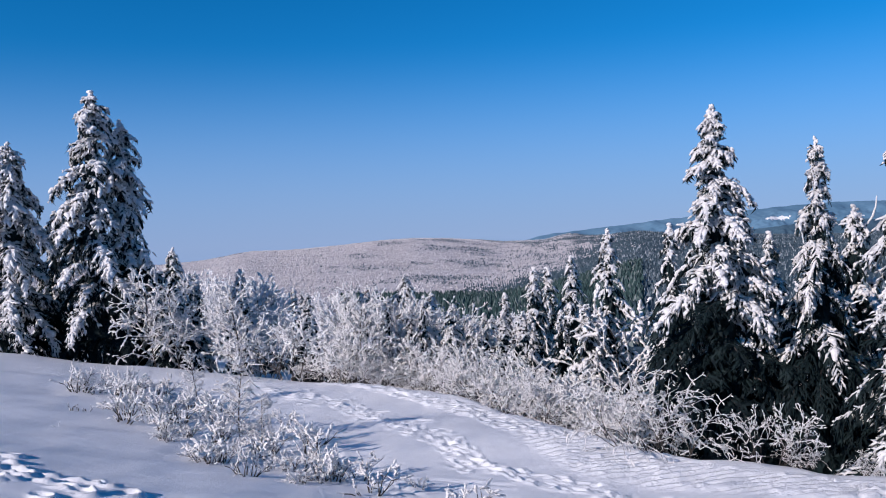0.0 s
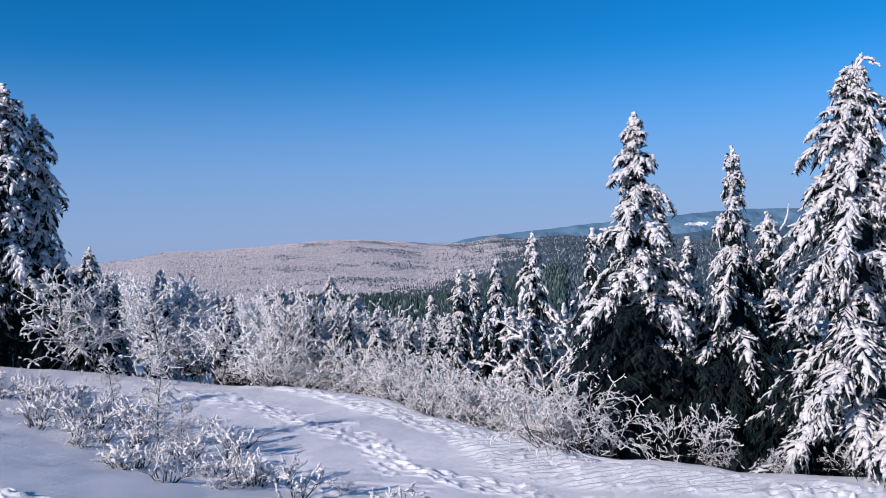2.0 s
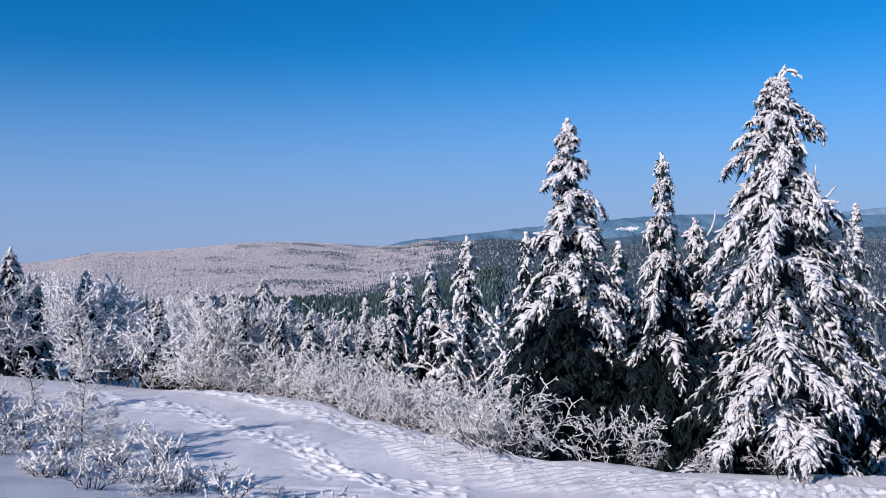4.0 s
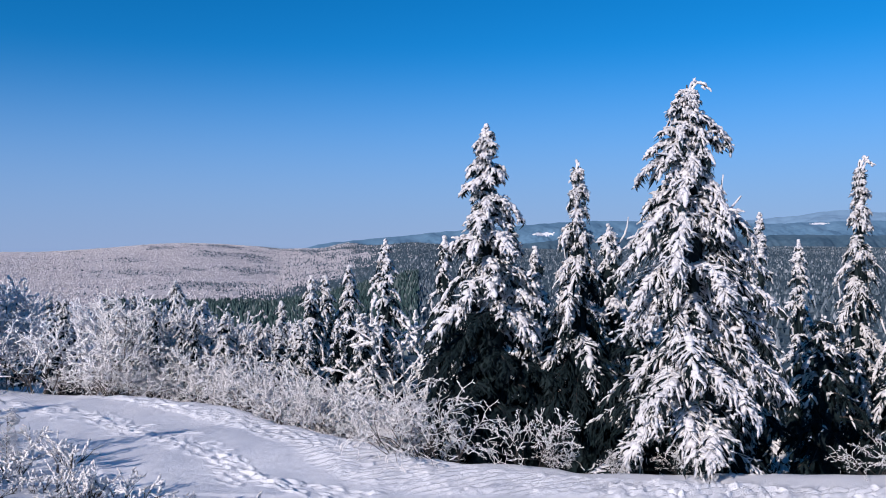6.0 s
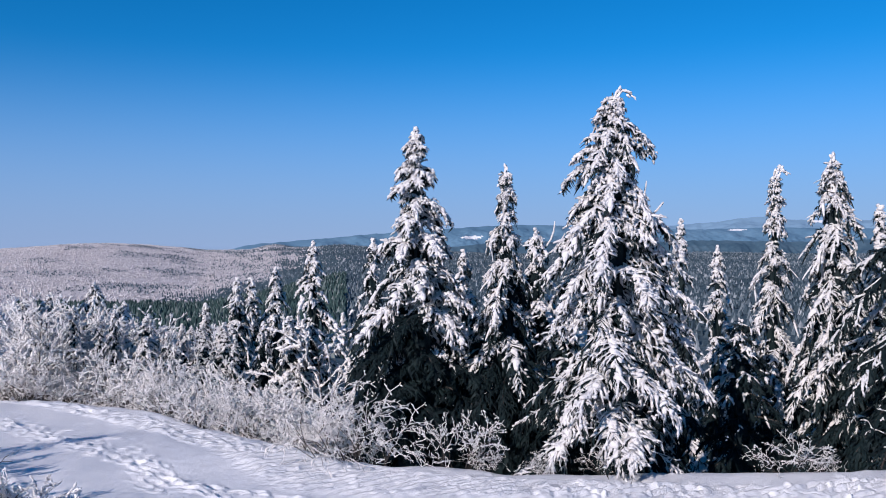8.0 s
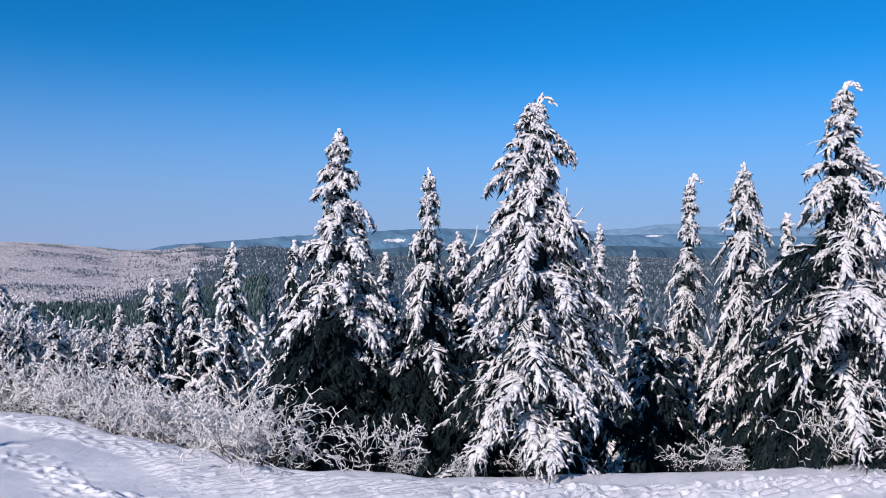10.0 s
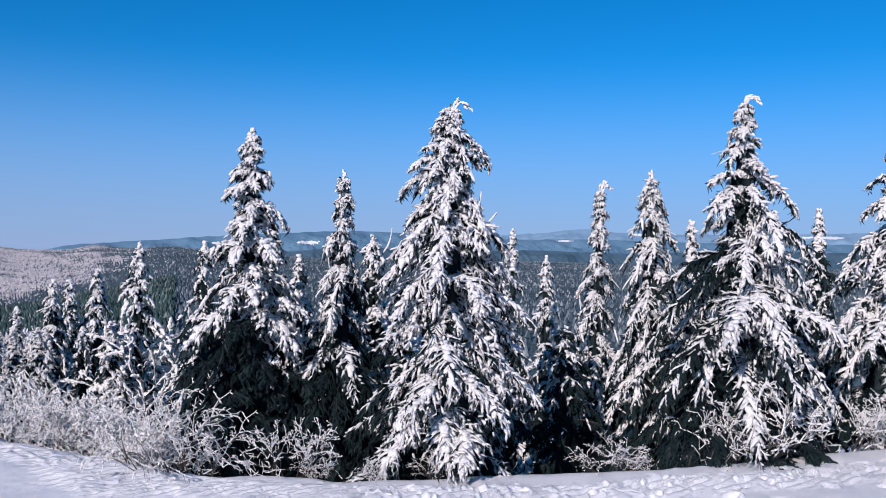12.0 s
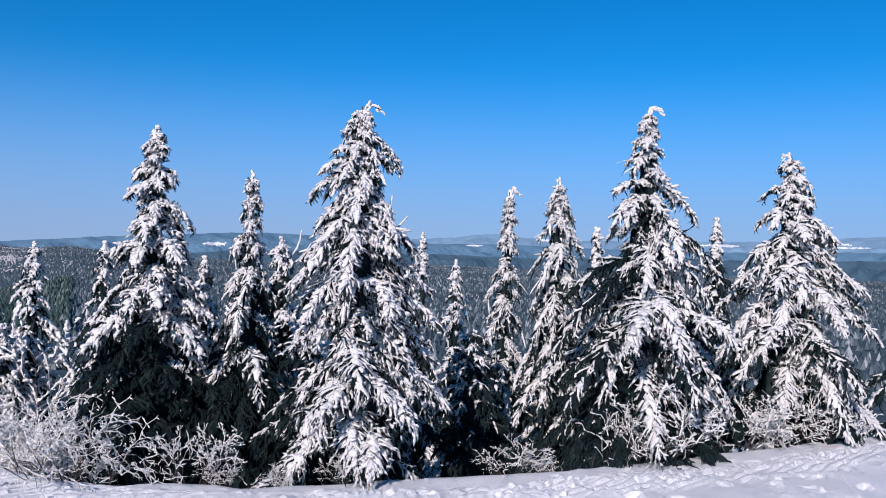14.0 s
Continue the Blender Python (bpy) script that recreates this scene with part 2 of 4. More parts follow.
def ground_height(x, y):
    x, y = np.asarray(x, dtype=float), np.asarray(y, dtype=float)
    r = np.hypot(x, y)
    az = np.degrees(np.arctan2(x, y))
    # bank on the left, under the camera and towards the left trees: toe line from (2, 6.5) by (-2.2, 12.6) to (-7, 19.5)
    u = -((x + 2.2) * 0.82 + (y - 12.6) * 0.57)
    lift = np.clip(u + 0.5, -6, 7.5)
    z = 0.205 * 0.5 * (lift + np.sqrt(lift ** 2 + 0.6)) + 0.3 * smooth(9, 3, r)
    z = z + 0.35 * np.exp(-((x + 11) / 5) ** 2 - ((y - 24) / 5) ** 2)
    # beyond the track's outer edge the hillside falls away, gently ahead and steeply to the right
    s = np.maximum(r - np.interp(az, EDGE_AZ, EDGE_R), 0)
    steep = np.interp(az, [-40, -12, 4, 14, 70], [0.10, 0.16, 0.30, 0.50, 0.50])
    fall = np.interp(az, [-40, -12, 4, 14, 70], [0.05, 0.07, 0.10, 0.16, 0.16])
    s1 = np.minimum(s, 7)
    z = z - steep * (np.sqrt(s1 ** 2 + 0.25) - 0.5) - fall * np.clip(s - 7, 0, 150)
    s2 = np.clip(s - 157, 0, None)
    z = z - np.interp(az, [-30, 4, 13], [0.065, 0.058, -0.003]) * np.clip(s2, 0, 500)
    # the broad wooded hill ahead and its neighbours
    hill = 40 * np.exp(-((az + 2.6) / 7.5) ** 2) + 17 * np.exp(-((az + 12) / 6.5) ** 2) + 6 * np.exp(-((az + 13.0) / 1.6) ** 2) + 22 * np.exp(-((az - 7) / 9.0) ** 2) + 20 * np.exp(-((az + 30) / 14) ** 2)
    z = z + hill * smooth(650, 1450, r) + 1.6 * waves(x, y, 420, 3) * smooth(150, 500, r) * 2
    z = z + 13 * smooth(400, 1600, r) * smooth(6, 14, az) + 9 * np.exp(-((az - 8.3) / 1.1) ** 2) * smooth(1200, 1500, r)
    z = z - 60 * smooth(1650, 2300, r)
    z = z + 0.07 * waves(x, y, 5, 5) * smooth(2, 6, r) + 0.35 * waves(x, y, 30, 6) * smooth(24, 50, r)
    return z


def along(points, step):
    """Points at even steps along a line through the given ones, with their directions."""
    p = np.array(points, dtype=float)
    seg = np.linalg.norm(np.diff(p, axis=0), axis=1)
    at = np.concatenate([[0], np.cumsum(seg)])
    s = np.arange(0, at[-1], step)
    q = np.stack([np.interp(s, at, p[:, 0]), np.interp(s, at, p[:, 1])], 1)
    k = max(3, int(0.8 / step)) | 1
    pad = np.pad(q, ((k // 2, k // 2), (0, 0)), mode="edge")
    q = np.stack([np.convolve(pad[:, i], np.ones(k) / k, mode="valid") for i in (0, 1)], 1)
    return q, unit(np.gradient(q, axis=0))


FOOT_TRAIL = [(-5.5, 21.6), (-2.4, 18.6), (-1.1, 16.6), (-0.2, 14.6), (0.8, 12.7), (2.2, 11.5), (3.4, 10.4)]
RUN_TRAIL = [(-3.2, 21.6), (-1.6, 20.3), (0.2, 17.8), (1.6, 14.9), (2.7, 12.9), (4.0, 11.7), (6.5, 10.4), (9.0, 9.6), (12.9, 8.7), (20, 7.8)]
EDGE_TRAIL = [(5.2, 11.0), (8.5, 9.9), (12.9, 8.95), (17.6, 8.6), (24, 7.9)]
BANK_TRAIL = [(-8, 12.2), (-5.7, 10.7), (-4.2, 9.5), (-2.8, 8.4), (-1.5, 7.2)]


def line_distance(x, y, pts):
    """Nearest sample of a trail: sideways distance and the way along it."""
    best, where = np.full(x.shape, 1e9), np.zeros(x.shape)
    side = np.zeros(x.shape)
    q, d = along(pts, 0.12)
    for i, ((px, py), (dx, dy)) in enumerate(zip(q, d)):
        ex, ey = x - px, y - py
        r2 = ex * ex + ey * ey
        m = r2 < best
        best = np.where(m, r2, best)
        where = np.where(m, i * 0.12 + ex * dx + ey * dy, where)
        side = np.where(m, ex * dy - ey * dx, side)
    return np.sign(side) * np.sqrt(best), where


def snow_marks(x, y):
    """Footprints, a combed run of grooves and small clods pressed into and thrown on the snow."""
    rng = np.random.RandomState(11)
    z = np.zeros(x.shape)
    order = np.argsort(x)
    xs = x[order]

    def stamp(px, py, dx, dy, length, width, depth, rim):
        lo, hi = np.searchsorted(xs, (px - 0.6, px + 0.6))
        i = order[lo:hi]
        ex, ey = x[i] - px, y[i] - py
        a, b = (ex * dx + ey * dy) / length, (ex * dy - ey * dx) / width
        q = a * a + b * b
        z[i] += -depth * np.exp(-(q ** 1.5)) + rim * np.exp(-((np.sqrt(q) - 1.5) / 0.4) ** 2) * (0.5 + 0.5 * np.tanh(a))

    def prints(trail, step, spread, depth, rows=(-1, 1), skip=0.0):
        q, d = along(trail, step)
        for k, ((px, py), (dx, dy)) in enumerate(zip(q, d)):
            if rng.rand() < skip:
                continue
            o = rows[k % len(rows)] * spread + rng.normal(0, 0.35 * spread)
            turn = rng.normal(0, 0.5)
            px, py = px + rng.normal(0, 0.06), py + rng.normal(0, 0.06)
            ddx, ddy = dx * math.cos(turn) - dy * math.sin(turn), dx * math.sin(turn) + dy * math.cos(turn)
            stamp(px + dy * o, py - dx * o, ddx, ddy, rng.uniform(0.09, 0.15), rng.uniform(0.045, 0.075), depth * rng.uniform(0.4, 0.9), depth * 1.1)

    prints(FOOT_TRAIL, 0.13, 0.12, 0.026)
    prints(FOOT_TRAIL, 0.17, 0.24, 0.022, (1, -1), 0.4)
    prints(RUN_TRAIL[:4], 0.15, 0.18, 0.024)
    prints(EDGE_TRAIL, 0.3, 0.2, 0.035)
    prints(BANK_TRAIL, 0.1, 0.35, 0.06, (-1, 0.3, 1, -0.4, 0.7), 0.2)
    prints([(7, 9.2), (10, 8.2), (14, 7.4), (19, 7.0)], 0.25, 0.55, 0.06, (-1, 0.2, 1, -0.5), 0.2)
    prints([(-6, 20.4), (-3.5, 19.4), (-1.4, 17.6)], 0.3, 0.15, 0.03)
    # the combed run: slanting grooves side by side
    side, way = line_distance(x, y, RUN_TRAIL)
    width = np.interp(way, [0, 5, 8, 10.5, 13, 22], [0.24, 0.3, 0.42, 0.85, 0.55, 0.45])
    inside = smooth(1.25, 0.7, np.abs(side) / width)
    wob = waves(x, y, 0.9, 21)
    across = y * 0.985 - x * 0.17  # the grooves all run one way, slantwise over the track
    groove = np.clip(np.cos(2 * math.pi * across / 0.17 + 1.1 * wob), 0, 1) ** 1.5
    broken = smooth(-0.7, 0.15, waves(x, y, 0.8, 23))
    z += inside * (0.012 * waves(x, y, 0.3, 22) + 0.012 * waves(x, y, 0.9, 25) + 0.035 - 0.085 * groove * broken)
    side2 = line_distance(x, y, EDGE_TRAIL)[0]
    inside2 = smooth(1.3, 0.6, np.abs(side2) / 0.32)
    z += inside2 * (0.035 * np.sin(2 * math.pi * across / 0.2 + 1.6 * wob) * broken + 0.015 * waves(x, y, 0.3, 24))
    # old ski lines across the track
    for pts in ([(-3.4, 13.4), (-1.4, 12.6), (0.6, 12.0), (2.0, 11.2)], [(-2.6, 15.4), (-1.7, 13.2), (-0.5, 11.4), (0.4, 10.0)]):
        s, w = line_distance(x, y, pts)
        on = smooth(-0.1, 0.4, w) * smooth(4.8, 4.2, w)
        z += on * (-0.014 * np.exp(-((s - 0.12) / 0.05) ** 2) - 0.014 * np.exp(-((s + 0.12) / 0.05) ** 2) + 0.008 * np.exp(-((np.abs(s) - 0.24) / 0.06) ** 2))
    z += 0.010 * waves(x, y, 0.7, 31) * (0.5 + 0.5 * waves(x, y, 4.0, 32))
    # crumbs of snow
    for _ in range(260):
        a, r = radians(rng.uniform(20, 66)), rng.uniform(9, 18)
        stamp(r * math.sin(a), r * math.cos(a), 1, 0, rng.uniform(0.03, 0.08), rng.uniform(0.03, 0.08), -rng.uniform(0.008, 0.03), 0)
    return z


def build_ground():
    az = np.concatenate([np.arange(-180, -32, 3.0), np.arange(-32, 67, 0.15), np.arange(67, 180, 3.0)])
    r = np.concatenate([[0.3, 0.8, 1.5, 2.5, 3.5, 4.5, 5.5, 6.2, 6.8, 7.2, 7.6], np.arange(8, 10, 0.06), np.arange(10, 14.5, 0.036), np.arange(14.5, 23.5, 0.056), 23.5 * 1.07 ** np.arange(0, 79)])
    A, Rr = np.meshgrid(np.radians(az), r)
    x, y = Rr * np.sin(A), Rr * np.cos(A)
    z = ground_height(x.ravel(), y.ravel())
    xf, yf = x.ravel(), y.ravel()
    rf = np.hypot(xf, yf)
    near = np.where((rf < 25) & (rf > 5))[0]
    z[near] += snow_marks(xf[near], yf[near])
    nr, na = len(r), len(az)
    i = np.arange(nr - 1)[:, None] * na + np.arange(na)[None]
    j = np.arange(nr - 1)[:, None] * na + (np.arange(na)[None] + 1) % na
    t = np.concatenate([np.stack([i, i + na, j], -1).reshape(-1, 3), np.stack([j, i + na, j + na], -1).reshape(-1, 3)])[:, ::-1]
    s = Soup()
    s.add(np.stack([xf, yf, z], 1), t)
    mid = t[:, 0]
    wobble = waves(xf[mid], yf[mid], 60, 9)
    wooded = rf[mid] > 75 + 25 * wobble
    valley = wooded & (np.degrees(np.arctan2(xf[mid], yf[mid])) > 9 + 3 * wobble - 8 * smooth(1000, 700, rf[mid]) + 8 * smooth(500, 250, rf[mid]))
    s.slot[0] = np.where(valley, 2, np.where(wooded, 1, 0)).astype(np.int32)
    s.add(np.array([[0, 0, float(ground_height(0.0, 0.01))]]), np.zeros((0, 3)))  # close the middle
    s.f.append(np.stack([(np.arange(na) + 1) % na, np.arange(na), np.full(na, s.n - 1)], 1).astype(np.int32))
    s.slot.append(np.zeros(na, dtype=np.int32))
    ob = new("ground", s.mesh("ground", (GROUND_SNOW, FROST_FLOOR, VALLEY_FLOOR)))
    tagged(ob, "snow-covered hillside with trodden track and footprints", "snow ground", kind="structure")


def gz(x, y):
    return float(ground_height(x, y))


build_ground()


def build_range(name, mat, az, el, dist, seed, base=-260, label="", fields=()):
    """A far wooded mountain range: a ridge line with a rolling flank towards the viewer.
    fields: snowy clearings on it as (bearing, elevation, width, height) in degrees."""
    fine = np.arange(az[0], az[-1], 0.14)
    h = EYE + dist * np.tan(np.radians(np.interp(fine, az, el)))
    k = np.ones(9) / 9
    h = np.convolve(np.pad(h, 4, mode="edge"), k, mode="valid")
    h = h + dist * 0.0006 * waves(fine * 60, fine * 0, 60, seed, 4)
    rows = []
    for fr in np.linspace(0, 1, 60) ** 0.6:
        d = dist - 900 * (1 - fr)
        roll = 26 * waves(fine * 50, np.full(fine.shape, fr * 500), 130, seed + 1, 3) + 5 * waves(fine * 50, np.full(fine.shape, fr * 900), 22, seed + 2, 3)
        zz = base + (h - base) * (fr ** 0.8) + roll * fr * (1 - fr ** 6)
        rows.append(np.stack([d * np.sin(np.radians(fine)), d * np.cos(np.radians(fine)), zz], 1))
    d = dist + 300
    back = np.stack([d * np.sin(np.radians(fine)), d * np.cos(np.radians(fine)), np.full(fine.shape, base)], 1)
    s = Soup()
    for v in (np.stack(rows), np.stack([rows[-1], back])):
        n, m = v.shape[:2]
        i = (np.arange(n - 1)[:, None] * m + np.arange(m - 1)[None])
        t = np.concatenate([np.stack([i, i + 1, i + m], -1).reshape(-1, 3), np.stack([i + 1, i + m + 1, i + m], -1).reshape(-1, 3)])
        s.add(v.reshape(-1, 3), t)
        mid = v.reshape(-1, 3)[t].mean(1)
        bear = np.degrees(np.arctan2(mid[:, 0], mid[:, 1]))
        rise = np.degrees(np.arctan2(mid[:, 2] - EYE, np.hypot(mid[:, 0], mid[:, 1])))
        for fa, fe, wide, high in fields:
            q = ((bear - fa) / (0.5 * wide)) ** 2 + ((rise - fe) / (0.5 * high)) ** 2
            s.slot[-1][q < 1 + 0.6 * waves(bear * 9, rise * 9, 2.0, 5)] = 1
    tagged(new(name, s.mesh(name, (mat, GROUND_SNOW))), label, "mountain", kind="structure")


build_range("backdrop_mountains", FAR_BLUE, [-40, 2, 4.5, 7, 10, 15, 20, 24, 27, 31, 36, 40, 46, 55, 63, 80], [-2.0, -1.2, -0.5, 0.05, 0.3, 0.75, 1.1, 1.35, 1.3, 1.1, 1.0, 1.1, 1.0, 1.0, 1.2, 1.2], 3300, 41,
            label="wooded mountain range on the skyline, haze blue in its colour",
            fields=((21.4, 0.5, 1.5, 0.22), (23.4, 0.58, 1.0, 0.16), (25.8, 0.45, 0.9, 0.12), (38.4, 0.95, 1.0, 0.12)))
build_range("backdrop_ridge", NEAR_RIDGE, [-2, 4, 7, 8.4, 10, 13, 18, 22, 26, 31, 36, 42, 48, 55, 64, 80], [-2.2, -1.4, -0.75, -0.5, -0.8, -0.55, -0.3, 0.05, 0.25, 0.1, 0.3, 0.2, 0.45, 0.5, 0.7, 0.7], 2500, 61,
            label="dark wooded ridge across the valley, haze blue in its colour")
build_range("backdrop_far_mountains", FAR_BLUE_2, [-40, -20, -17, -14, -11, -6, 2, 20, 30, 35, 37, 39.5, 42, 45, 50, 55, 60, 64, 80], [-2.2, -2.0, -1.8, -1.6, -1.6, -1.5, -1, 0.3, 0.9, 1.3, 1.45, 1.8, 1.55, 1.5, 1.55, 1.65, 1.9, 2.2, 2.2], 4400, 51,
            label="far mountains with pale haze blue in their colour", fields=((43.5, 1.45, 1.6, 0.16), (54.2, 1.4, 2.4, 0.16), (60.8, 1.65, 1.8, 0.14), (61.5, 1.45, 2.4, 0.1)))


# ---- spruces ----
def spruce(height, radius, seed, boughs=120, droop=0.75, profile=0.8, snow=0.8, lean=(0.0, 0.0), hook=None, detail=1.0, skirt=0.06, gap=0.0, lump=1.0, bare=0.15, long_boughs=(), name="spruce_tree"):
    """A snow-laden spruce at the origin: an Empty with its trunk and, near by, every bough with its own snow; farther off joined.
    lean: shift of the top; hook: bent tip (x, y); bare: share of the height whose boughs carry little snow;
    long_boughs: (share of the height, bearing in degrees, length) of boughs that stand out."""
    rng = np.random.RandomState(seed)
    single = detail > 0.8
    root = new(name)
    lx, ly = lean

    def axis(h):
        k = np.asarray(h) / height
        return np.stack([lx * k ** 1.6 + 0.03 * np.sin(5 * k + seed), ly * k ** 1.6 + 0.03 * np.cos(4 * k + seed), np.asarray(h) * 1.0], -1)

    trunk = Soup()
    hs = np.linspace(-0.5, height, 14)
    pts = axis(np.maximum(hs, 0))
    pts[:, 2] = hs
    r0 = 0.011 * height + 0.02
    tube(trunk, pts, r0 * (1 - np.clip(hs / height, 0, 1)) ** 0.9 + 0.012, 8)
    # boughs, in rising spiral order with uneven tiers
    k = np.linspace(0, 1, boughs)
    hh = height * (skirt + (0.985 - skirt) * (1 - (1 - k) ** 1.45)) + rng.normal(0, 0.012 * height, boughs)
    hh = np.clip(hh, 0.03 * height, 0.985 * height)
    whorl = np.clip(0.062 * height, 0.2, 0.42)
    hh = np.clip(hh + 0.35 * smooth(0.75, 0.5, hh / height) * (np.round(hh / whorl) * whorl - hh), 0.03 * height, 0.985 * height)
    ang = np.arange(boughs) * 2.39996 + rng.normal(0, 0.35, boughs)
    fr = hh / height
    tier = 1 + 0.10 * np.sin(fr * height * 2 * math.pi / (0.085 * height + 0.12)) + np.clip(rng.normal(0, 0.26, boughs), -0.6, 0.4)
    length = radius * ((1 - fr) ** profile) * tier + 0.045 * radius
    length = np.maximum(length * np.where(fr < 0.12, 0.75 + 2 * fr, 1), 0.05)
    if gap:
        length = length * np.where(rng.rand(boughs) < gap, rng.uniform(0.35, 0.6, boughs), 1)
    for f0, bearing, l0 in long_boughs:
        i = int(np.argmin(np.abs(fr - f0)))
        ang[i], length[i] = radians(90 - bearing), l0
    start = axis(hh)
    out = np.stack([np.cos(ang), np.sin(ang), np.zeros(boughs)], 1)
    side = np.stack([-np.sin(ang), np.cos(ang), np.zeros(boughs)], 1)
    rise = np.interp(fr, [0, 0.5, 0.75, 1], [0.0, 0.1, 0.1, 0.3]) + rng.normal(0, 0.08, boughs)
    sag = droop * np.interp(fr, [0, 0.2, 0.5, 0.8, 1], [0.3, 0.8, 1.0, 0.95, 0.9]) * rng.uniform(0.55, 1.4, boughs)

    def spine(i, s):
        s = np.asarray(s)[:, None]
        p = start[i] + out[i] * (length[i] * s * (1 - 0.14 * s)) + side[i] * (0.06 * length[i] * np.sin(3 * s + i))
        p[:, 2] += (length[i] * (rise[i] * s - sag[i] * s ** 1.8))[:, 0]
        return p

    spk = spikes(7 if single else 5, rng)
    green, white = Soup(), Soup()
    for i in range(boughs):
        if single:
            green, white = Soup(), Soup()
        L = length[i]
        tube(green, spine(i, np.array([0, 0.35, 0.7, 0.97])), np.array([0.018, 0.014, 0.009, 0.004]) * (0.5 + 0.5 * L), 3, 1)
        cover = rng.uniform(0.85, 1.0) if rng.rand() < snow * 0.92 + 0.85 * (fr[i] - 0.55) else rng.uniform(0.1, 0.4)
        if fr[i] < bare + rng.normal(0, 0.05):
            cover *= rng.choice([0.0, 0.05, 0.3], p=[0.75, 0.2, 0.05])
        # branchlets leave the bough to both sides like the barbs of a feather and hang towards their tips
        n = max(6, int((9 + 38 * min(L, 2.4)) * detail))
        s = np.clip((np.arange(n) + rng.uniform(0.1, 0.9, n)) / n, 0.06, 1.0)
        hand = np.where(np.arange(n) % 2 == 0, 1.0, -1.0)
        hand[-1] = 0.0
        open_ = np.radians(np.interp(s, [0, 0.5, 1], [68, 52, 22])) * rng.uniform(0.6, 1.25, n)
        tan = unit(spine(i, s + 0.03) - spine(i, s - 0.03))
        p = spine(i, s)
        d = tan * np.cos(open_)[:, None] + side[i] * (hand * np.sin(open_))[:, None]
        d += rng.normal(0, 0.2, (n, 3))
        bl = (0.07 + 0.22 * min(L, 1.5)) * np.interp(s, [0, 0.3, 1], [0.7, 1.0, 0.5]) * rng.uniform(0.55, 1.45, n)
        hang = rng.uniform(0.1, 0.65, n)
        w = np.clip(0.015 + 0.009 * min(L, 1.6), 0.015, 0.034) * rng.uniform(0.65, 1.35, n) * (0.6 + 0.4 * lump) / (0.5 + 0.5 * detail)
        w = np.minimum(w * (1 + 0.5 * smooth(0.6, 0.85, fr[i])), 0.36 * bl)
        patch = 0.5 + 0.5 * np.sin(7 * s * (0.5 + L) + 2.3 * i + hand)
        has = rng.rand(n) < cover * (0.82 + 0.35 * patch)
        nh = int(has.sum())
        green.many(place_fingers(BARB[0], p - [0, 0, 0.015], d, bl * np.where(has, 0.9, 1.06), w * np.where(has, 0.75, 1.05), w * 0.6, hang, rng, 0.3), BARB[1])
        k = rng.rand(n) < np.where(has, (0.5 if single else 0.2) * (1.2 - fr[i]), 1.0)
        green.many(place_fingers(spk[0], (p - [0, 0, 0.01])[k], d[k], bl[k] * 1.12, w[k] * 1.2, w[k] * 1.3, hang[k], rng, 0.4), spk[1])
        white.many(place_fingers(STUB[0], p[has] + [0, 0, 0.012], d[has], bl[has] * rng.uniform(0.85, 1.08, nh), w[has], w[has] * rng.uniform(0.6, 0.95, nh), hang[has], rng, 0.32), STUB[1])
        # small twigs off the branchlets, most of them hanging
        m = 3 if single else 2
        own = np.repeat(np.arange(n), m)
        u = rng.uniform(0.25, 1.0, n * m)
        p3 = p[own] + [0, 0, 0.01] + unit(d[own]) * (bl[own] * u)[:, None]
        p3[:, 2] -= u ** 2 * hang[own] * bl[own]
        d3 = unit(d[own]) * 0.7 + rng.normal(0, 0.6, (n * m, 3)) - [0, 0, 0.2]
        l3 = (0.035 + 0.22 * bl[own]) * rng.uniform(0.6, 1.3, n * m)
        w3 = np.minimum(w[own] * rng.uniform(0.6, 1.1, n * m), 0.36 * l3)
        snowy = (rng.rand(n * m) < 0.93) & has[own]
        bit = ~snowy
        white.many(place_fingers(BARB[0], p3[snowy], d3[snowy], l3[snowy], w3[snowy], w3[snowy], rng.uniform(0.1, 0.5, snowy.sum()), rng, 0.35), BARB[1])
        green.many(place_fingers(BARB[0], p3[bit], d3[bit], l3[bit] * 1.1, w3[bit] * 0.7, w3[bit] * 0.5, rng.uniform(0.1, 0.6, bit.sum()), rng, 0.3), BARB[1])
        # the heavy pad of snow along the bough
        m = max(3, int(L / 0.13))
        s2 = np.linspace(0.06, 0.92, m)
        p2, q2 = spine(i, s2), spine(i, s2 + 0.9 / m)
        wide = np.clip(0.07 * L, 0.03, 0.075) * lump ** 0.6 * np.interp(s2, [0.1, 0.55, 0.9], [0.55, 1.0, 0.8]) * rng.uniform(0.7, 1.3, m)
        ln = np.linalg.norm(q2 - p2, axis=1) * rng.uniform(1.0, 1.7, m)
        p2 = p2 + rng.normal(0, 0.6, (m, 1)) * wide[:, None] * side[i]
        green.many(place_fingers(CORE[0], p2 - [0, 0, 0.05], q2 - p2, ln, wide * 0.9, wide * 0.3, np.full(m, 0.1), rng, 0.4), CORE[1])
        keep = rng.rand(m) < (cover if cover > 0.5 else 0.0)
        white.many(place_fingers(PAD[0], (p2 + [0, 0, 0.015])[keep], ((q2 - p2) / ln[:, None] + rng.normal(0, 0.3, (m, 3)))[keep], ln[keep], wide[keep], wide[keep] * rng.uniform(0.45, 0.75, keep.sum()), np.full(keep.sum(), 0.12), rng, 0.3), PAD[1])
        if single:
            b = part("bough", green.mesh("bough", (NEEDLES, BARK), False), root)
            if white.n:
                part("snow_load", white.mesh("snow_load", TREE_SNOW), b, "thick clinging white snow", "stuff")
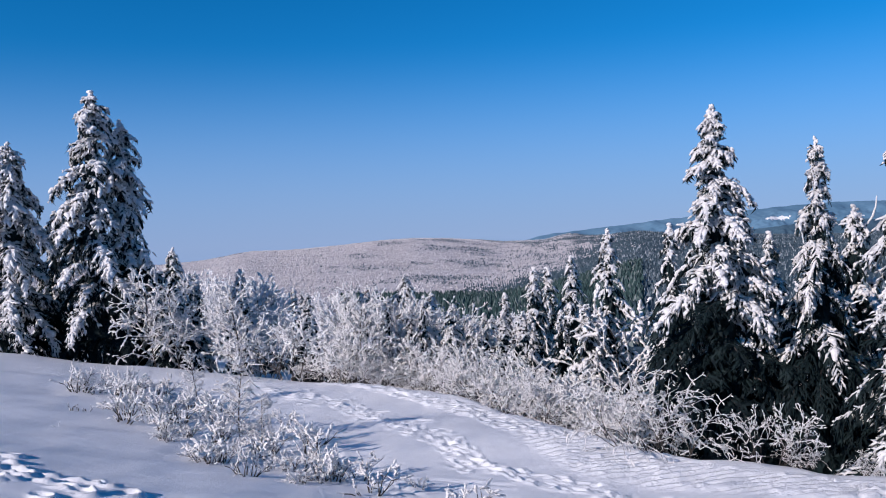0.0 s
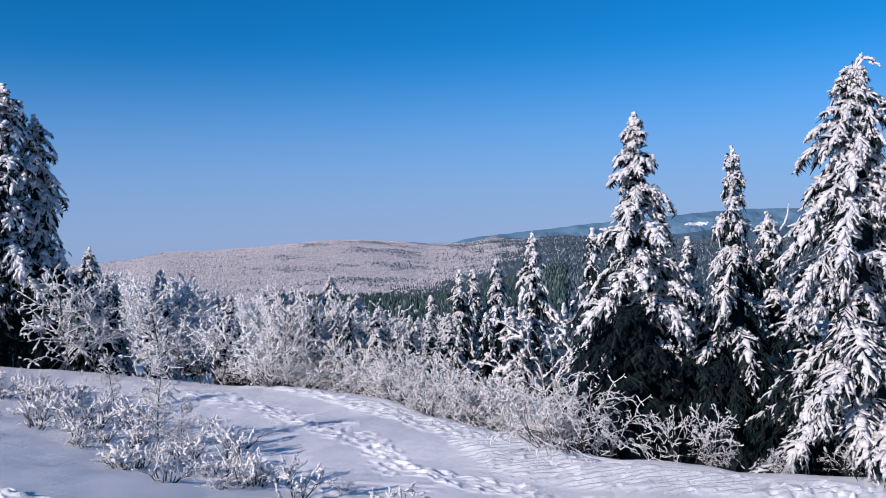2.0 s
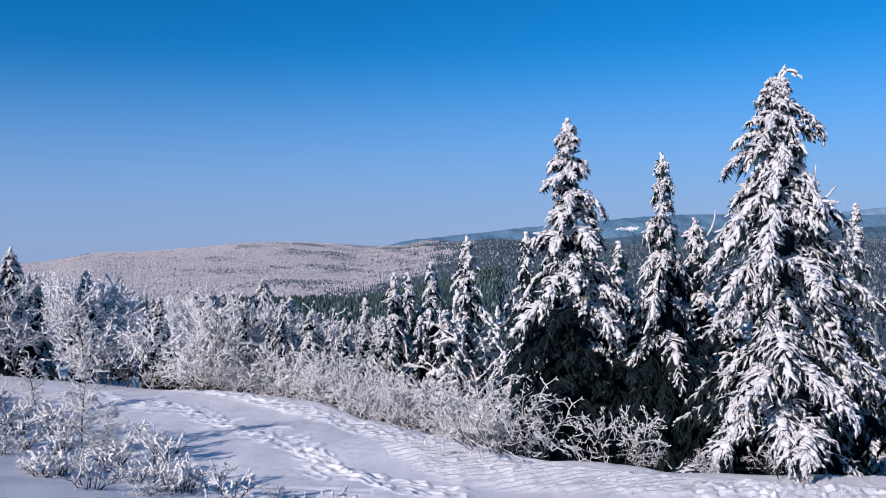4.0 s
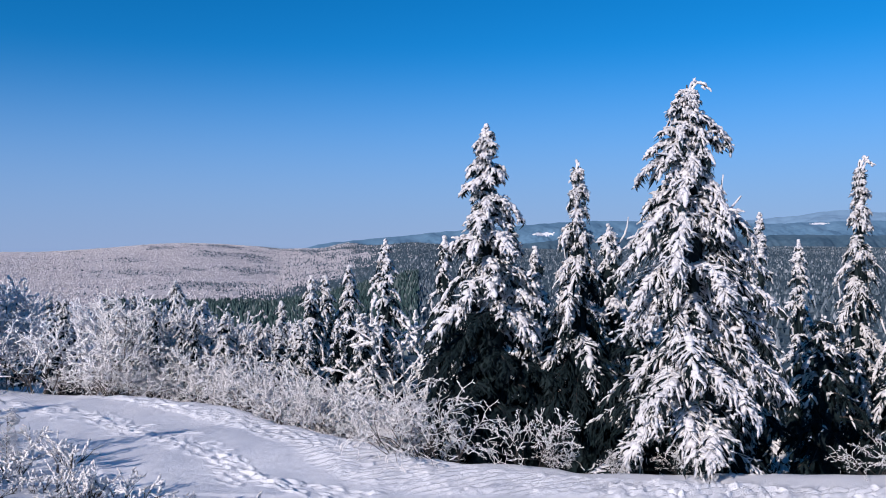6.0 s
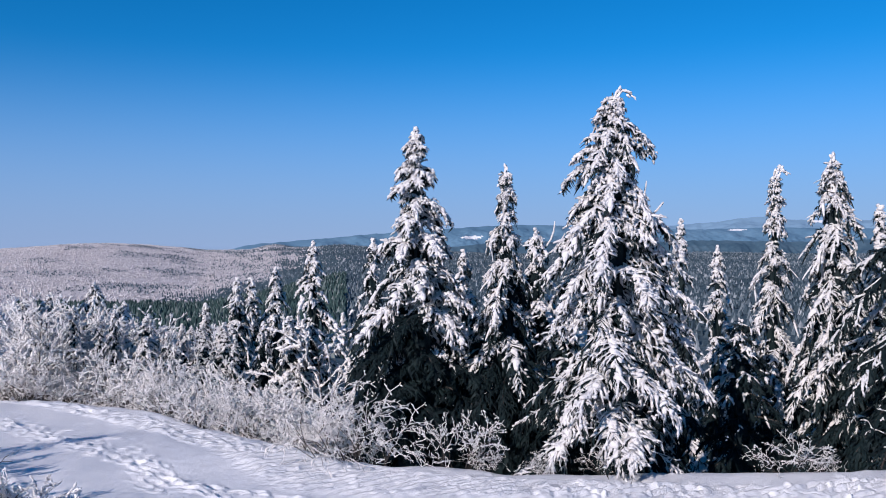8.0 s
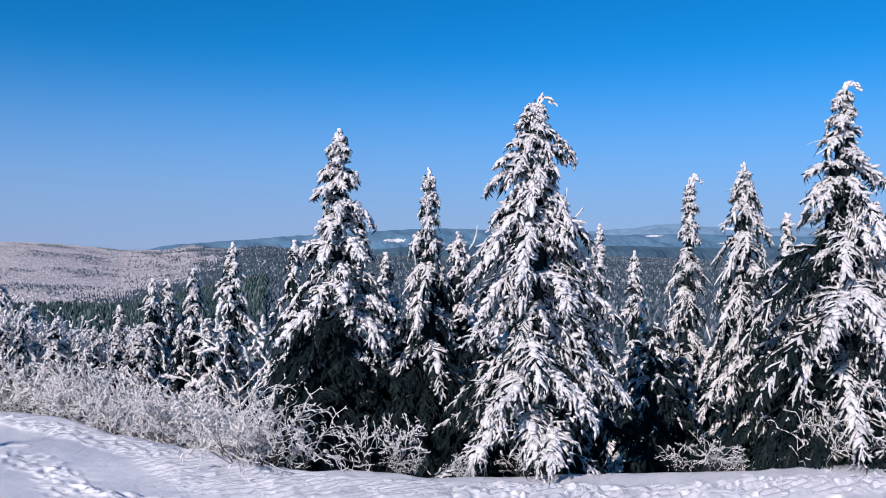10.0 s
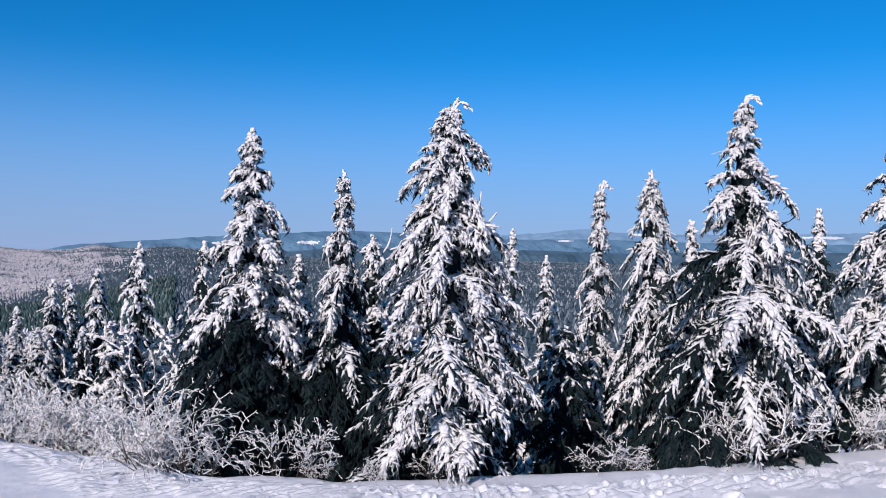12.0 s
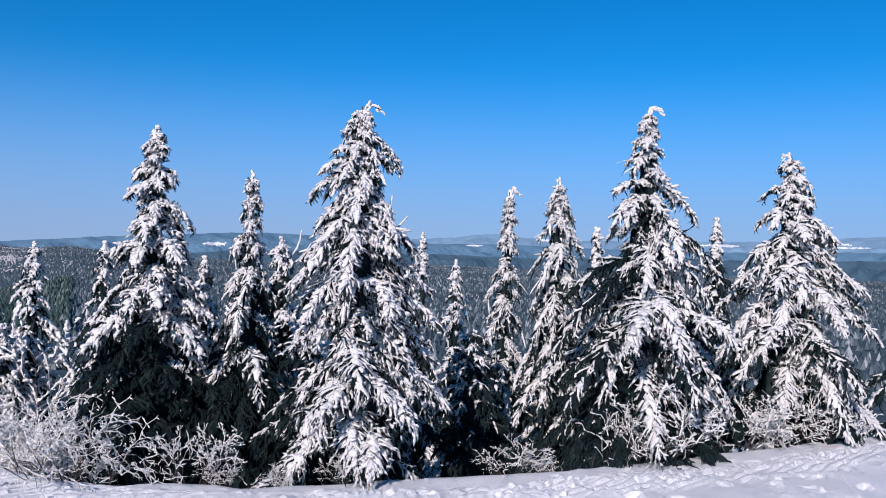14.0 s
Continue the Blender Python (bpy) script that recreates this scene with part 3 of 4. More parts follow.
    # jagged dark sleeve in place of the crown's dense, shaded inside
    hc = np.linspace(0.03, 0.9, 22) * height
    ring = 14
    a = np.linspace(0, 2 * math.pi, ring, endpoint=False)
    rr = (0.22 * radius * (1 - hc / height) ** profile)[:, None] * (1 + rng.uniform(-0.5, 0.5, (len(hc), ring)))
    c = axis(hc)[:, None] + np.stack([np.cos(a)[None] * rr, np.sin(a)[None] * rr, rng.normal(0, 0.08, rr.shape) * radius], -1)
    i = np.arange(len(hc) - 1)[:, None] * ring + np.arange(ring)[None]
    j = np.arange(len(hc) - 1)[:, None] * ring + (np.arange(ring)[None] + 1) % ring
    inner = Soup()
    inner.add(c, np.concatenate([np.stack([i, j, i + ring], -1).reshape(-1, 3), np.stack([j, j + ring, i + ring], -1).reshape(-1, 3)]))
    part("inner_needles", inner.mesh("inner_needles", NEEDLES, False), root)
    # the snowy leader, bent over where the load has bowed it
    tip_soup, tip_wood = Soup(), Soup()
    n = 18
    ht = np.linspace(0.87, 1.0, n)
    tp = axis(ht * height)
    if hook:
        reach = math.hypot(*hook)
        turn = np.clip((ht - 0.945) / 0.055, 0, 1) * 2.5
        drop = height * 0.055 - reach * 0.5 * 1.0
        over = reach * 0.5 * (1 - np.cos(turn)) / 0.9
        tp = axis(np.minimum(ht, 0.945) * height) + np.stack([hook[0] / reach * over, hook[1] / reach * over, reach * 0.55 * np.sin(turn) + np.clip(drop, 0, 1) * np.clip(turn, 0, 1)], 1)
    tube(tip_wood, tp, np.linspace(0.02, 0.008, n), 4)
    dd = np.gradient(tp, axis=0)
    ln = np.linalg.norm(dd, axis=1)
    thick = np.interp(ht, [0.87, 1], [0.035, 0.016]) * (0.5 + height / 12) * 1.5 * lump
    for _ in range(3):
        tip_soup.many(place_fingers(PAD[0], tp + rng.normal(0, 0.02, tp.shape), dd + rng.normal(0, 0.15, tp.shape) * ln[:, None], ln * 1.5, thick * rng.uniform(0.7, 1.3, n), thick * rng.uniform(0.7, 1.3, n), np.zeros(n), rng, 0.3), PAD[1])
    part("trunk", trunk.mesh("trunk", BARK), root)
    leader = part("leader", tip_wood.mesh("leader", BARK), root, "thin bare treetop")
    part("snow_load", tip_soup.mesh("snow_load", TREE_SNOW), leader, "thick clinging white snow")
    if not single:
        part("crown", green.mesh("crown", (NEEDLES, BARK), False), root, "dark green needled boughs", "stuff")
        part("snow_load", white.mesh("snow_load", TREE_SNOW), root, "thick clinging white snow", "stuff")
    return root


def stand(az, dist, sink=0.1):
    """A place on the ground by bearing (degrees, clockwise from straight ahead) and distance from the viewpoint."""
    x, y = dist * math.sin(radians(az)), dist * math.cos(radians(az))
    return x, y, gz(x, y) - sink


def put_spruce(az, top_el, dist, radius, seed, label, **kw):
    x, y, z = stand(az, dist)
    h = EYE + dist * math.tan(radians(top_el)) - z
    t = spruce(h, radius, seed, **kw)
    t.location = (x, y, z)
    tagged(t, label, "spruce tree", "spruces by the track")
    return t


put_spruce(17.7, 7.6, 17.0, 2.05, 101, "tall tiered snow-laden spruce with heavy white boughs", boughs=122, droop=0.62, profile=0.86, lump=1.8, snow=0.97, bare=0.5)
put_spruce(23.7, 5.1, 17.0, 1.7, 102, "slender snow-dusted spruce with a bare thin spire", boughs=105, droop=0.95, profile=1.05, snow=0.85, gap=0.2, bare=0.5)
put_spruce(30.6, 9.9, 14.6, 1.95, 103, "tallest snow-covered spruce with a bent hooked top", boughs=150, droop=0.72, profile=0.76, hook=(0.26, -0.15), snow=0.95, skirt=0.13, bare=0.05, gap=0.15, long_boughs=((0.925, 121, 0.75), (0.83, 301, 0.9), (0.72, 121, 1.2), (0.64, 112, 1.35), (0.55, 125, 1.6), (0.47, 115, 1.7), (0.4, 130, 1.8)))
put_spruce(40.6, 4.6, 19.0, 1.1, 104, "narrow snow-covered spruce with drooping tip", boughs=95, droop=0.95, profile=0.95, hook=(0.18, -0.1), snow=0.9, bare=0.35)
# snow thinned here in place of the shade that lies on this tree
put_spruce(43.9, 5.4, 18.2, 1.35, 105, "shaded dense spruce with a blunt snowy top", boughs=105, droop=1.05, profile=0.75, snow=0.75, bare=0.3)
put_spruce(49.5, 10.0, 17.0, 2.75, 106, "wide snowy spruce with long sweeping lower boughs", boughs=125, droop=0.72, profile=1.05, hook=(0.16, -0.18), gap=0.34, bare=0.28, snow=0.9, long_boughs=((0.5, 235, 2.6), (0.62, 95, 1.5), (0.46, 175, 2.2), (0.42, 265, 2.7), (0.57, 290, 2.1), (0.38, 205, 2.4), (0.52, 130, 1.8), (0.7, 140, 1.45), (0.8, 130, 1.05), (0.78, 290, 0.8), (0.6, 320, 1.6)))
put_spruce(58.3, 7.0, 20.3, 3.0, 107, "broad snow-laden spruce with lumpy hanging boughs", boughs=130, droop=0.7, profile=0.9, hook=(-0.12, 0.12), bare=0.22, gap=0.25, snow=0.92, long_boughs=((0.55, 160, 2.0), (0.45, 200, 2.4), (0.62, 140, 1.7), (0.7, 150, 1.5), (0.8, 145, 1.0)))
put_spruce(-22.0, 9.7, 28.0, 1.55, 108, "tall ragged spruce with thick snow caps", boughs=110, droop=0.7, profile=0.45, lump=2.6, snow=0.95, gap=0.3, bare=0.3, long_boughs=((0.72, 250, 1.3), (0.55, 270, 1.4), (0.6, 120, 0.9)))
put_spruce(-20.0, 8.0, 28.4, 1.5, 109, "leaning snow-clad spruce grown against its neighbour", boughs=92, droop=0.85, profile=0.55, bare=0.25, snow=0.95, lump=2.2, lean=(-0.25, 0.0))
put_spruce(-26.8, 6.6, 28.5, 1.7, 110, "thin frosted spruce with matted snowy twigs", boughs=80, droop=0.75, profile=0.55, snow=0.95, lump=2.2)
# the second row, smaller or farther off
SECOND = dict(boughs=76, detail=0.6, lump=1.9, bare=0.04)
put_spruce(10.9, 0.1, 23.5, 1.3, 120, "small snow-clad spruce behind frosted bushes", droop=0.8, profile=0.75, **SECOND)
put_spruce(14.8, 0.3, 21.5, 1.3, 121, "dark shaded spruce half hidden by its neighbour", droop=0.9, profile=0.8, snow=0.3, **{k: v for k, v in SECOND.items()})
put_spruce(25.6, 0.9, 19.5, 1.4, 122, "broad dark spruce with bare snaggy tip", droop=0.9, profile=0.6, snow=0.6, **SECOND)


def dead_twig(tree, base, tip, bend):
    """A bare dead twig with a line of frost that sticks out of a crown."""
    a, b = Vector(base), Vector(tip)
    pts = [a + (b - a) * f + Vector(bend) * math.sin(math.pi * f) for f in (0, 0.25, 0.5, 0.75, 1)]
    wood, frost = Soup(), Soup()
    tube(wood, [tuple(p) for p in pts], np.linspace(0.02, 0.008, 5), 5)
    tube(frost, [tuple(p + Vector((0, 0, 0.012))) for p in pts[1:]], np.array([0.02, 0.026, 0.02, 0.012]), 5)
    twig = part("dead_twig", wood.mesh("dead_twig", BARK), tree, "bare dead twig")
    part("snow_load", frost.mesh("snow_load", TREE_SNOW), twig, "thick clinging white snow")


snag = bpy.data.objects["spruce_tree.012"]
top = EYE + 19.5 * math.tan(radians(0.9)) - snag.location.z
dead_twig(snag, (0.1, 0, top - 0.5), (0.42, -0.15, top + 0.22), (0.1, 0, -0.05))
dead_twig(snag, (0.15, 0, top - 0.6), (0.6, -0.3, top - 0.05), (0.05, 0, -0.08))
tallest = bpy.data.objects["spruce_tree.002"]
top = EYE + 14.6 * math.tan(radians(9.9)) - tallest.location.z
dead_twig(tallest, (0.1, -0.06, top - 2.3), (0.48, -0.3, top - 1.5), (0.08, -0.05, -0.12))
dead_twig(tallest, (0.2, -0.1, top - 2.3), (0.72, -0.43, top - 1.85), (0.05, 0, -0.06))
# these six are added to fill the dark gaps at the big spruces' feet
for q, (a, el, d, rad) in enumerate(((33.6, -4.5, 16.8, 1.25), (38.6, -4.8, 17.2, 1.2), (27.6, -5.0, 16.4, 1.1), (45.6, -3.6, 18.4, 1.3), (52.6, -2.6, 19.6, 1.4), (21.6, -4.6, 18.2, 1.2))):
    put_spruce(a, el, d, rad, 150 + q, "low dark spruce added to darken the gap between taller ones", droop=0.6, profile=0.55, snow=0.04, boughs=48, detail=0.45, lump=1.0, bare=0.5)
put_spruce(37.2, -0.2, 25.0, 1.0, 123, "small frosted spruce between taller ones", droop=0.8, profile=0.7, **SECOND)
put_spruce(8.4, -1.6, 26.0, 1.05, 124, "young snow-covered spruce in a clump", droop=0.9, profile=0.7, **SECOND)
put_spruce(6.9, -2.2, 27.0, 0.95, 125, "young snow-covered spruce in a clump", droop=0.9, profile=0.7, **SECOND)
put_spruce(6.0, -2.2, 25.5, 1.1, 126, "young snow-covered spruce in a clump", droop=0.9, profile=0.75, **SECOND)
put_spruce(4.0, -3.8, 27.0, 0.7, 127, "little snow-covered spruce above the bushes", droop=0.8, profile=0.8, **SECOND)
put_spruce(-2.7, -2.4, 31.0, 1.15, 128, "round-shouldered spruce weighed down with snow", droop=0.8, profile=0.6, **SECOND)
put_spruce(-1.0, -3.6, 32.0, 1.0, 129, "small spruce weighed down with snow", droop=0.8, profile=0.6, **SECOND)
put_spruce(0.5, -4.4, 30.0, 0.7, 130, "little dark spruce with snowy tips", droop=0.9, profile=0.8, snow=0.6, **SECOND)
put_spruce(-5.2, -3.1, 33.0, 1.0, 131, "small spruce weighed down with snow", droop=0.8, profile=0.65, **SECOND)
put_spruce(-9.1, -3.3, 27.0, 0.75, 132, "narrow dark green young spruce", droop=0.9, profile=0.8, snow=0.4, **SECOND)
put_spruce(-13.4, -1.5, 29.0, 0.9, 133, "narrow frosted spruce on the bank", droop=0.9, profile=0.75, **SECOND)
put_spruce(-17.6, 0.0, 27.5, 1.1, 134, "small spruce thick with snow under taller ones", droop=0.8, profile=0.7, **SECOND)
put_spruce(-24.4, 2.5, 30.0, 1.1, 135, "dark spruce in the shade of taller ones", droop=0.8, profile=0.7, snow=0.6, **SECOND)
put_spruce(-30.5, 7.5, 31.0, 1.3, 136, "snowy spruce at the wood's edge", droop=0.8, profile=0.7, **SECOND)
put_spruce(66.5, 7.0, 24.0, 1.7, 137, "snowy spruce at the wood's edge", droop=0.85, profile=0.85, **SECOND)
put_spruce(35.0, 1.5, 21.5, 1.0, 138, "dark spruce in the shade of taller ones", droop=0.85, profile=0.9, snow=0.6, **SECOND)
put_spruce(46.5, 2.2, 20.5, 1.2, 139, "dark spruce in the shade of taller ones", droop=0.85, profile=0.9, snow=0.6, **SECOND)
put_spruce(54.0, 3.0, 22.5, 1.3, 140, "dark spruce in the shade of taller ones", droop=0.85, profile=0.9, snow=0.6, **SECOND)
put_spruce(20.8, -0.5, 19.5, 1.2, 141, "dark spruce in the shade of taller ones", droop=0.85, profile=0.8, snow=0.4, **SECOND)


# ---- rime-covered shrubs and bare trees ----
TWIG = finger([(0.0, 1.0), (0.92, 0.75)], 3, 1.0)
TWIG = (TWIG[0], TWIG[1][:9])


def twiggy(height, spread, seed, stems=7, levels=4, forks=3, trunk=0.0, thick=1.0, arch=0.25, rime=0.9, clumps=0, clump=0.1):
    """Bare branching wood under rime: an Empty with its branches and its frost."""
    rng = np.random.RandomState(seed)
    P, D, L, W, lev = [], [], [], [], []
    todo = []
    if trunk:
        n = 7
        pts = np.stack([0.04 * height * np.sin(np.linspace(0, 3, n) + seed), 0.04 * height * np.cos(np.linspace(0, 2.5, n)) - 0.04 * height, np.linspace(-0.3, height * 0.8, n)], 1)
        for k in range(n - 1):
            P.append(pts[k]), D.append(pts[k + 1] - pts[k]), L.append(np.linalg.norm(pts[k + 1] - pts[k]) * 1.05), W.append((0.055 - 0.006 * k) * height / 5), lev.append(0)
            if k:
                for _ in range(stems):
                    a = rng.uniform(0, 2 * math.pi)
                    todo.append((pts[k] + (pts[k + 1] - pts[k]) * rng.rand(), np.array([math.cos(a), math.sin(a), rng.uniform(0.4, 1.1)]), spread * rng.uniform(0.3, 0.55) * (1.15 - 0.12 * k), 1))
    else:
        for _ in range(stems):
            a = rng.uniform(0, 2 * math.pi)
            t = rng.uniform(0.15, 1.0) * spread / height
            todo.append((np.array([0.12 * spread * math.cos(a), 0.12 * spread * math.sin(a), -0.1]), np.array([t * math.cos(a), t * math.sin(a), 1.0]), height * rng.uniform(0.35, 0.5), 0))
    while todo:
        p, d, length, k = todo.pop()
        d = d / np.linalg.norm(d)
        parts = 2 if k < (2 if trunk else 3) else 1
        for s in range(parts):
            seg = length / parts
            P.append(p), D.append(d.copy()), L.append(seg * 1.08), W.append(max(0.016 * 0.62 ** k, 0.0035) * thick), lev.append(k)
            p = p + d * seg
            d = d + rng.normal(0, 0.24, 3) - np.array([0, 0, arch * 0.35 * (k > 0)])
            d = d / np.linalg.norm(d)
            if k < levels and (s == parts - 1 or rng.rand() < 0.7):
                for _ in range(forks if s == parts - 1 else 1):
                    b = d + rng.normal(0, 0.55, 3)
                    b[2] += 0.12 - arch * 0.4 * rng.rand()
                    todo.append((p, b, length * rng.uniform(0.45, 0.72), k + 1))
    P, D, L, W, lev = np.array(P), np.array(D), np.array(L), np.array(W), np.array(lev)
    wood, frost = Soup(), Soup()
    m = lev <= max(1, levels - (3 if trunk else 2))
    wood.many(place_fingers(TWIG[0], P[m], D[m], L[m], W[m], W[m], np.zeros(m.sum()), rng, 0.1), TWIG[1])
    high = np.ones(len(P)) if trunk else np.clip(0.3 + 1.3 * P[:, 2] / height, 0.3, 1.0)  # less frost low down, so the shrubs are darker towards the foot
    f = (lev >= (1 if levels > 1 else 0)) & (rng.rand(len(P)) < rime * high)
    fw = (0.0045 + 0.0065 * rng.rand(f.sum())) * thick + 0.45 * W[f]
    frost.many(place_fingers(TWIG[0], P[f] + np.stack([np.zeros(f.sum()), np.zeros(f.sum()), 0.5 * fw], 1), D[f], L[f] * 1.02, fw, fw * 1.2, np.zeros(f.sum()), rng, 0.35), TWIG[1])
    if clumps:
        i = rng.choice(np.where((lev >= 1) & (high > 0.75))[0], clumps)
        q = P[i] + D[i] * (L[i] * rng.rand(clumps))[:, None] + [0, 0, 0.15 * clump]
        size = clump * rng.uniform(0.5, 1.3, clumps)
        frost.many(place_fingers(FINGER[0], q, D[i] + rng.normal(0, 0.25, (clumps, 3)), size * 1.3, size * 0.38, size * 0.36, rng.uniform(0, 0.3, clumps), rng, 0.35), FINGER[1])
    root = new("frosted_tree" if trunk else "frosted_shrub")
    part("wood", wood.mesh("wood", BARK), root, "thin dark bare branches", "stuff")
    part("rime", frost.mesh("rime", RIME), root, "white rime on every twig", "stuff")
    return root


def drop_tree(ob):
    for o in (*ob.children_recursive, ob):
        bpy.data.objects.remove(o)


def at(az, dist, turn, scale, sink=0.05):
    x, y, z = stand(az, dist, sink)
    return Matrix.Translation((x, y, z)) @ Matrix.Rotation(turn, 4, "Z") @ Matrix.Scale(scale, 4)


def copy_scaled(ob, az, dist, turn, scale, label, category, group, sink=0.05):
    c = copy_thing(ob, at(az, dist, turn, scale, sink))
    c.matrix_basis = at(az, dist, turn, scale, sink)
    return tagged(c, label, category, group)


rnd = np.random.RandomState(77)
SHRUBS = [twiggy(1.5, 1.3, 200 + k, stems=10, levels=4, forks=2, arch=0.15 + 0.1 * k, thick=0.75, rime=0.85, clumps=420, clump=0.04) for k in range(4)]
BIG_SHRUB = twiggy(1.9, 2.2, 210, stems=9, levels=4, forks=2, arch=0.5, thick=0.72, clumps=380, clump=0.04)

# the hedge of shrubs along the outer edge of the track
for k in range(30):
    a = -9.0 + 22.5 * k / 29 + rnd.normal(0, 0.4)
    d = float(np.interp(a, EDGE_AZ, EDGE_R)) + rnd.uniform(1.3, 3.2)
    size = float(np.interp(a, [-9, -2, 6, 16], [0.75, 0.9, 0.9, 0.95])) * rnd.uniform(0.75, 1.15)
    copy_scaled(SHRUBS[k % 4], a, d, rnd.uniform(0, 6.28), size, "leafless shrub white with rime along the snowy track", "shrub", "shrubs along the track")
for k in range(16):
    a = -12.0 + 24 * k / 15 + rnd.normal(0, 0.6)
    d = float(np.interp(a, EDGE_AZ, EDGE_R)) + rnd.uniform(2.2, 5.0)
    if -9.8 < a < -6.6:  # the track goes on here
        continue
    copy_scaled(SHRUBS[(k + 1) % 4], a, d, rnd.uniform(0, 6.28), rnd.uniform(1.2, 1.7), "tall leafless shrub furred with white rime", "shrub", "shrubs along the track")
for a, d, size in ((12.6, 14.7, 1.0), (14.7, 14.4, 0.85)):
    copy_scaled(BIG_SHRUB, a, d, rnd.uniform(0, 6.28), size, "arching rime-covered shrub in front of a spruce", "shrub", "shrubs along the track")
# low bushes at the feet of the big spruces
for a, d, size, k in ((20.4, 13.5, 0.75, 0), (26.2, 13.4, 0.3, 1), (30.1, 13.4, 0.38, 2), (22.4, 13.6, 0.4, 1), (41.3, 14.6, 0.6, 3), (43.0, 14.8, 0.35, 0), (48.4, 15.6, 0.85, 2), (50.6, 16.1, 1.2, 1), (52.3, 16.6, 0.8, 3), (55.4, 17.8, 0.95, 0), (57.5, 18.6, 0.8, 2), (60.3, 19.6, 1.05, 1), (62.0, 20.6, 0.9, 3)):
    copy_scaled(SHRUBS[k], a, d, rnd.uniform(0, 6.28), size, "small rime-white bush at the foot of a spruce", "bush", "bushes under the spruces")
# scrub on the slope between the bank and the track
SCRUB = [twiggy(0.62, 0.42, 240 + k, stems=6 + k, levels=2, forks=2, arch=0.1 + 0.1 * k, thick=0.55 + 0.1 * k, clumps=120, clump=0.046) for k in range(3)]
STALK = twiggy(0.5, 0.25, 250, stems=3, levels=1, forks=1, arch=0.0, thick=0.7)
for k in range(78):
    f = k / 77
    x, y = -1.6 - 6.4 * f + rnd.normal(0, 0.7), 11.4 + 9.0 * f + rnd.normal(0, 0.8)
    a, d = math.degrees(math.atan2(x, y)), math.hypot(x, y)
    copy_scaled(SCRUB[k % 3], a, d, rnd.uniform(0, 6.28), rnd.uniform(0.5, 1.35), "low frosted scrub poking through the snow", "bush", "scrub on the bank")
for a, d, size in ((-23.6, 17.2, 1.0), (-22.9, 17.4, 0.8), (-21.0, 19.2, 1.2), (-18.8, 17.0, 0.9), (-18.4, 16.8, 0.7), (-24.8, 15.6, 0.5), (3.7, 16.0, 0.55), (5.4, 15.5, 0.4), (8.6, 14.6, 0.35), (9.6, 14.4, 0.3), (-10.4, 13.6, 0.6), (-9.2, 12.8, 0.5)):
    copy_scaled(STALK, a, d, rnd.uniform(0, 6.28), size, "bare frosted weed stalk standing in the snow", "weed", "weed stalks")
YOUNG = twiggy(2.4, 0.9, 230, stems=11, levels=3, forks=2, trunk=1.0, thick=0.8, arch=0.35, clumps=620, clump=0.05)
copy_scaled(YOUNG, -13.6, 15.4, 0.3, 0.8, "slender young tree white with rime beside the track", "tree", "frosted young trees")
copy_scaled(YOUNG, -12.6, 14.6, 2.3, 0.45, "slender young tree white with rime beside the track", "tree", "frosted young trees")
copy_scaled(YOUNG, -16.5, 19.2, 4.3, 0.6, "slender young tree white with rime beside the track", "tree", "frosted young trees")


# ---- the wood behind ----
FOREST = [spruce(5.0, 0.85 + 0.16 * k, 300 + k, boughs=60, detail=0.5, droop=0.8, profile=0.7, lump=2.3, snow=1.0 - 0.25 * (k == 2), bare=0.05, name="forest_spruce") for k in range(5)]
BARE = [twiggy(5.0, 3.2, 320 + k, stems=7, levels=3, forks=2, trunk=1.0, thick=1.9, arch=0.2, clumps=1700, clump=0.11) for k in range(4)]
CAP_AZ = [-40, -25, -18, -13, -9, -3, 2, 6, 10, 14, 70]
CAP_EL = [0.5, -0.5, -1.2, -1.9, -2.9, -3.6, -5.0, -5.0, -4.5, -3.5, -2.5]
count = 0
for _ in range(4000):
    if count >= 275:
        break
    a = rnd.uniform(-22, 10) if rnd.rand() < 0.88 else rnd.uniform(-34, 70)
    r = 22.5 + 190 * rnd.rand() ** 2.2
    if abs(a + 8.5) < 40 / r and r < 38:
        continue
    if a < -19 and r < 48 or r < float(np.interp(a, EDGE_AZ, EDGE_R)) + 1.8:
        continue
    x, y, z = stand(a, r)
    cap = EYE + r * math.tan(radians(float(np.interp(a, CAP_AZ, CAP_EL)) - abs(rnd.normal(0, 0.7)))) - z
    h = min(rnd.uniform(3.0, 7.5), cap)
    if h < 1.4:
        continue
    count += 1
    if rnd.rand() < (0.72 if a > -10 else 0.5):
        copy_scaled(FOREST[rnd.randint(5)], a, r, rnd.uniform(0, 6.28), h / 5.0, "snow-covered spruce in the wood", "spruce tree", "trees of the wood", 0.1)
    else:
        copy_scaled(BARE[rnd.randint(4)], a, r, rnd.uniform(0, 6.28), h / 4.8, "bare tree white with rime in the wood", "tree", "trees of the wood", 0.1)
for ob in (*SHRUBS, *SCRUB, STALK, BIG_SHRUB, YOUNG, *FOREST, *BARE):
    drop_tree(ob)


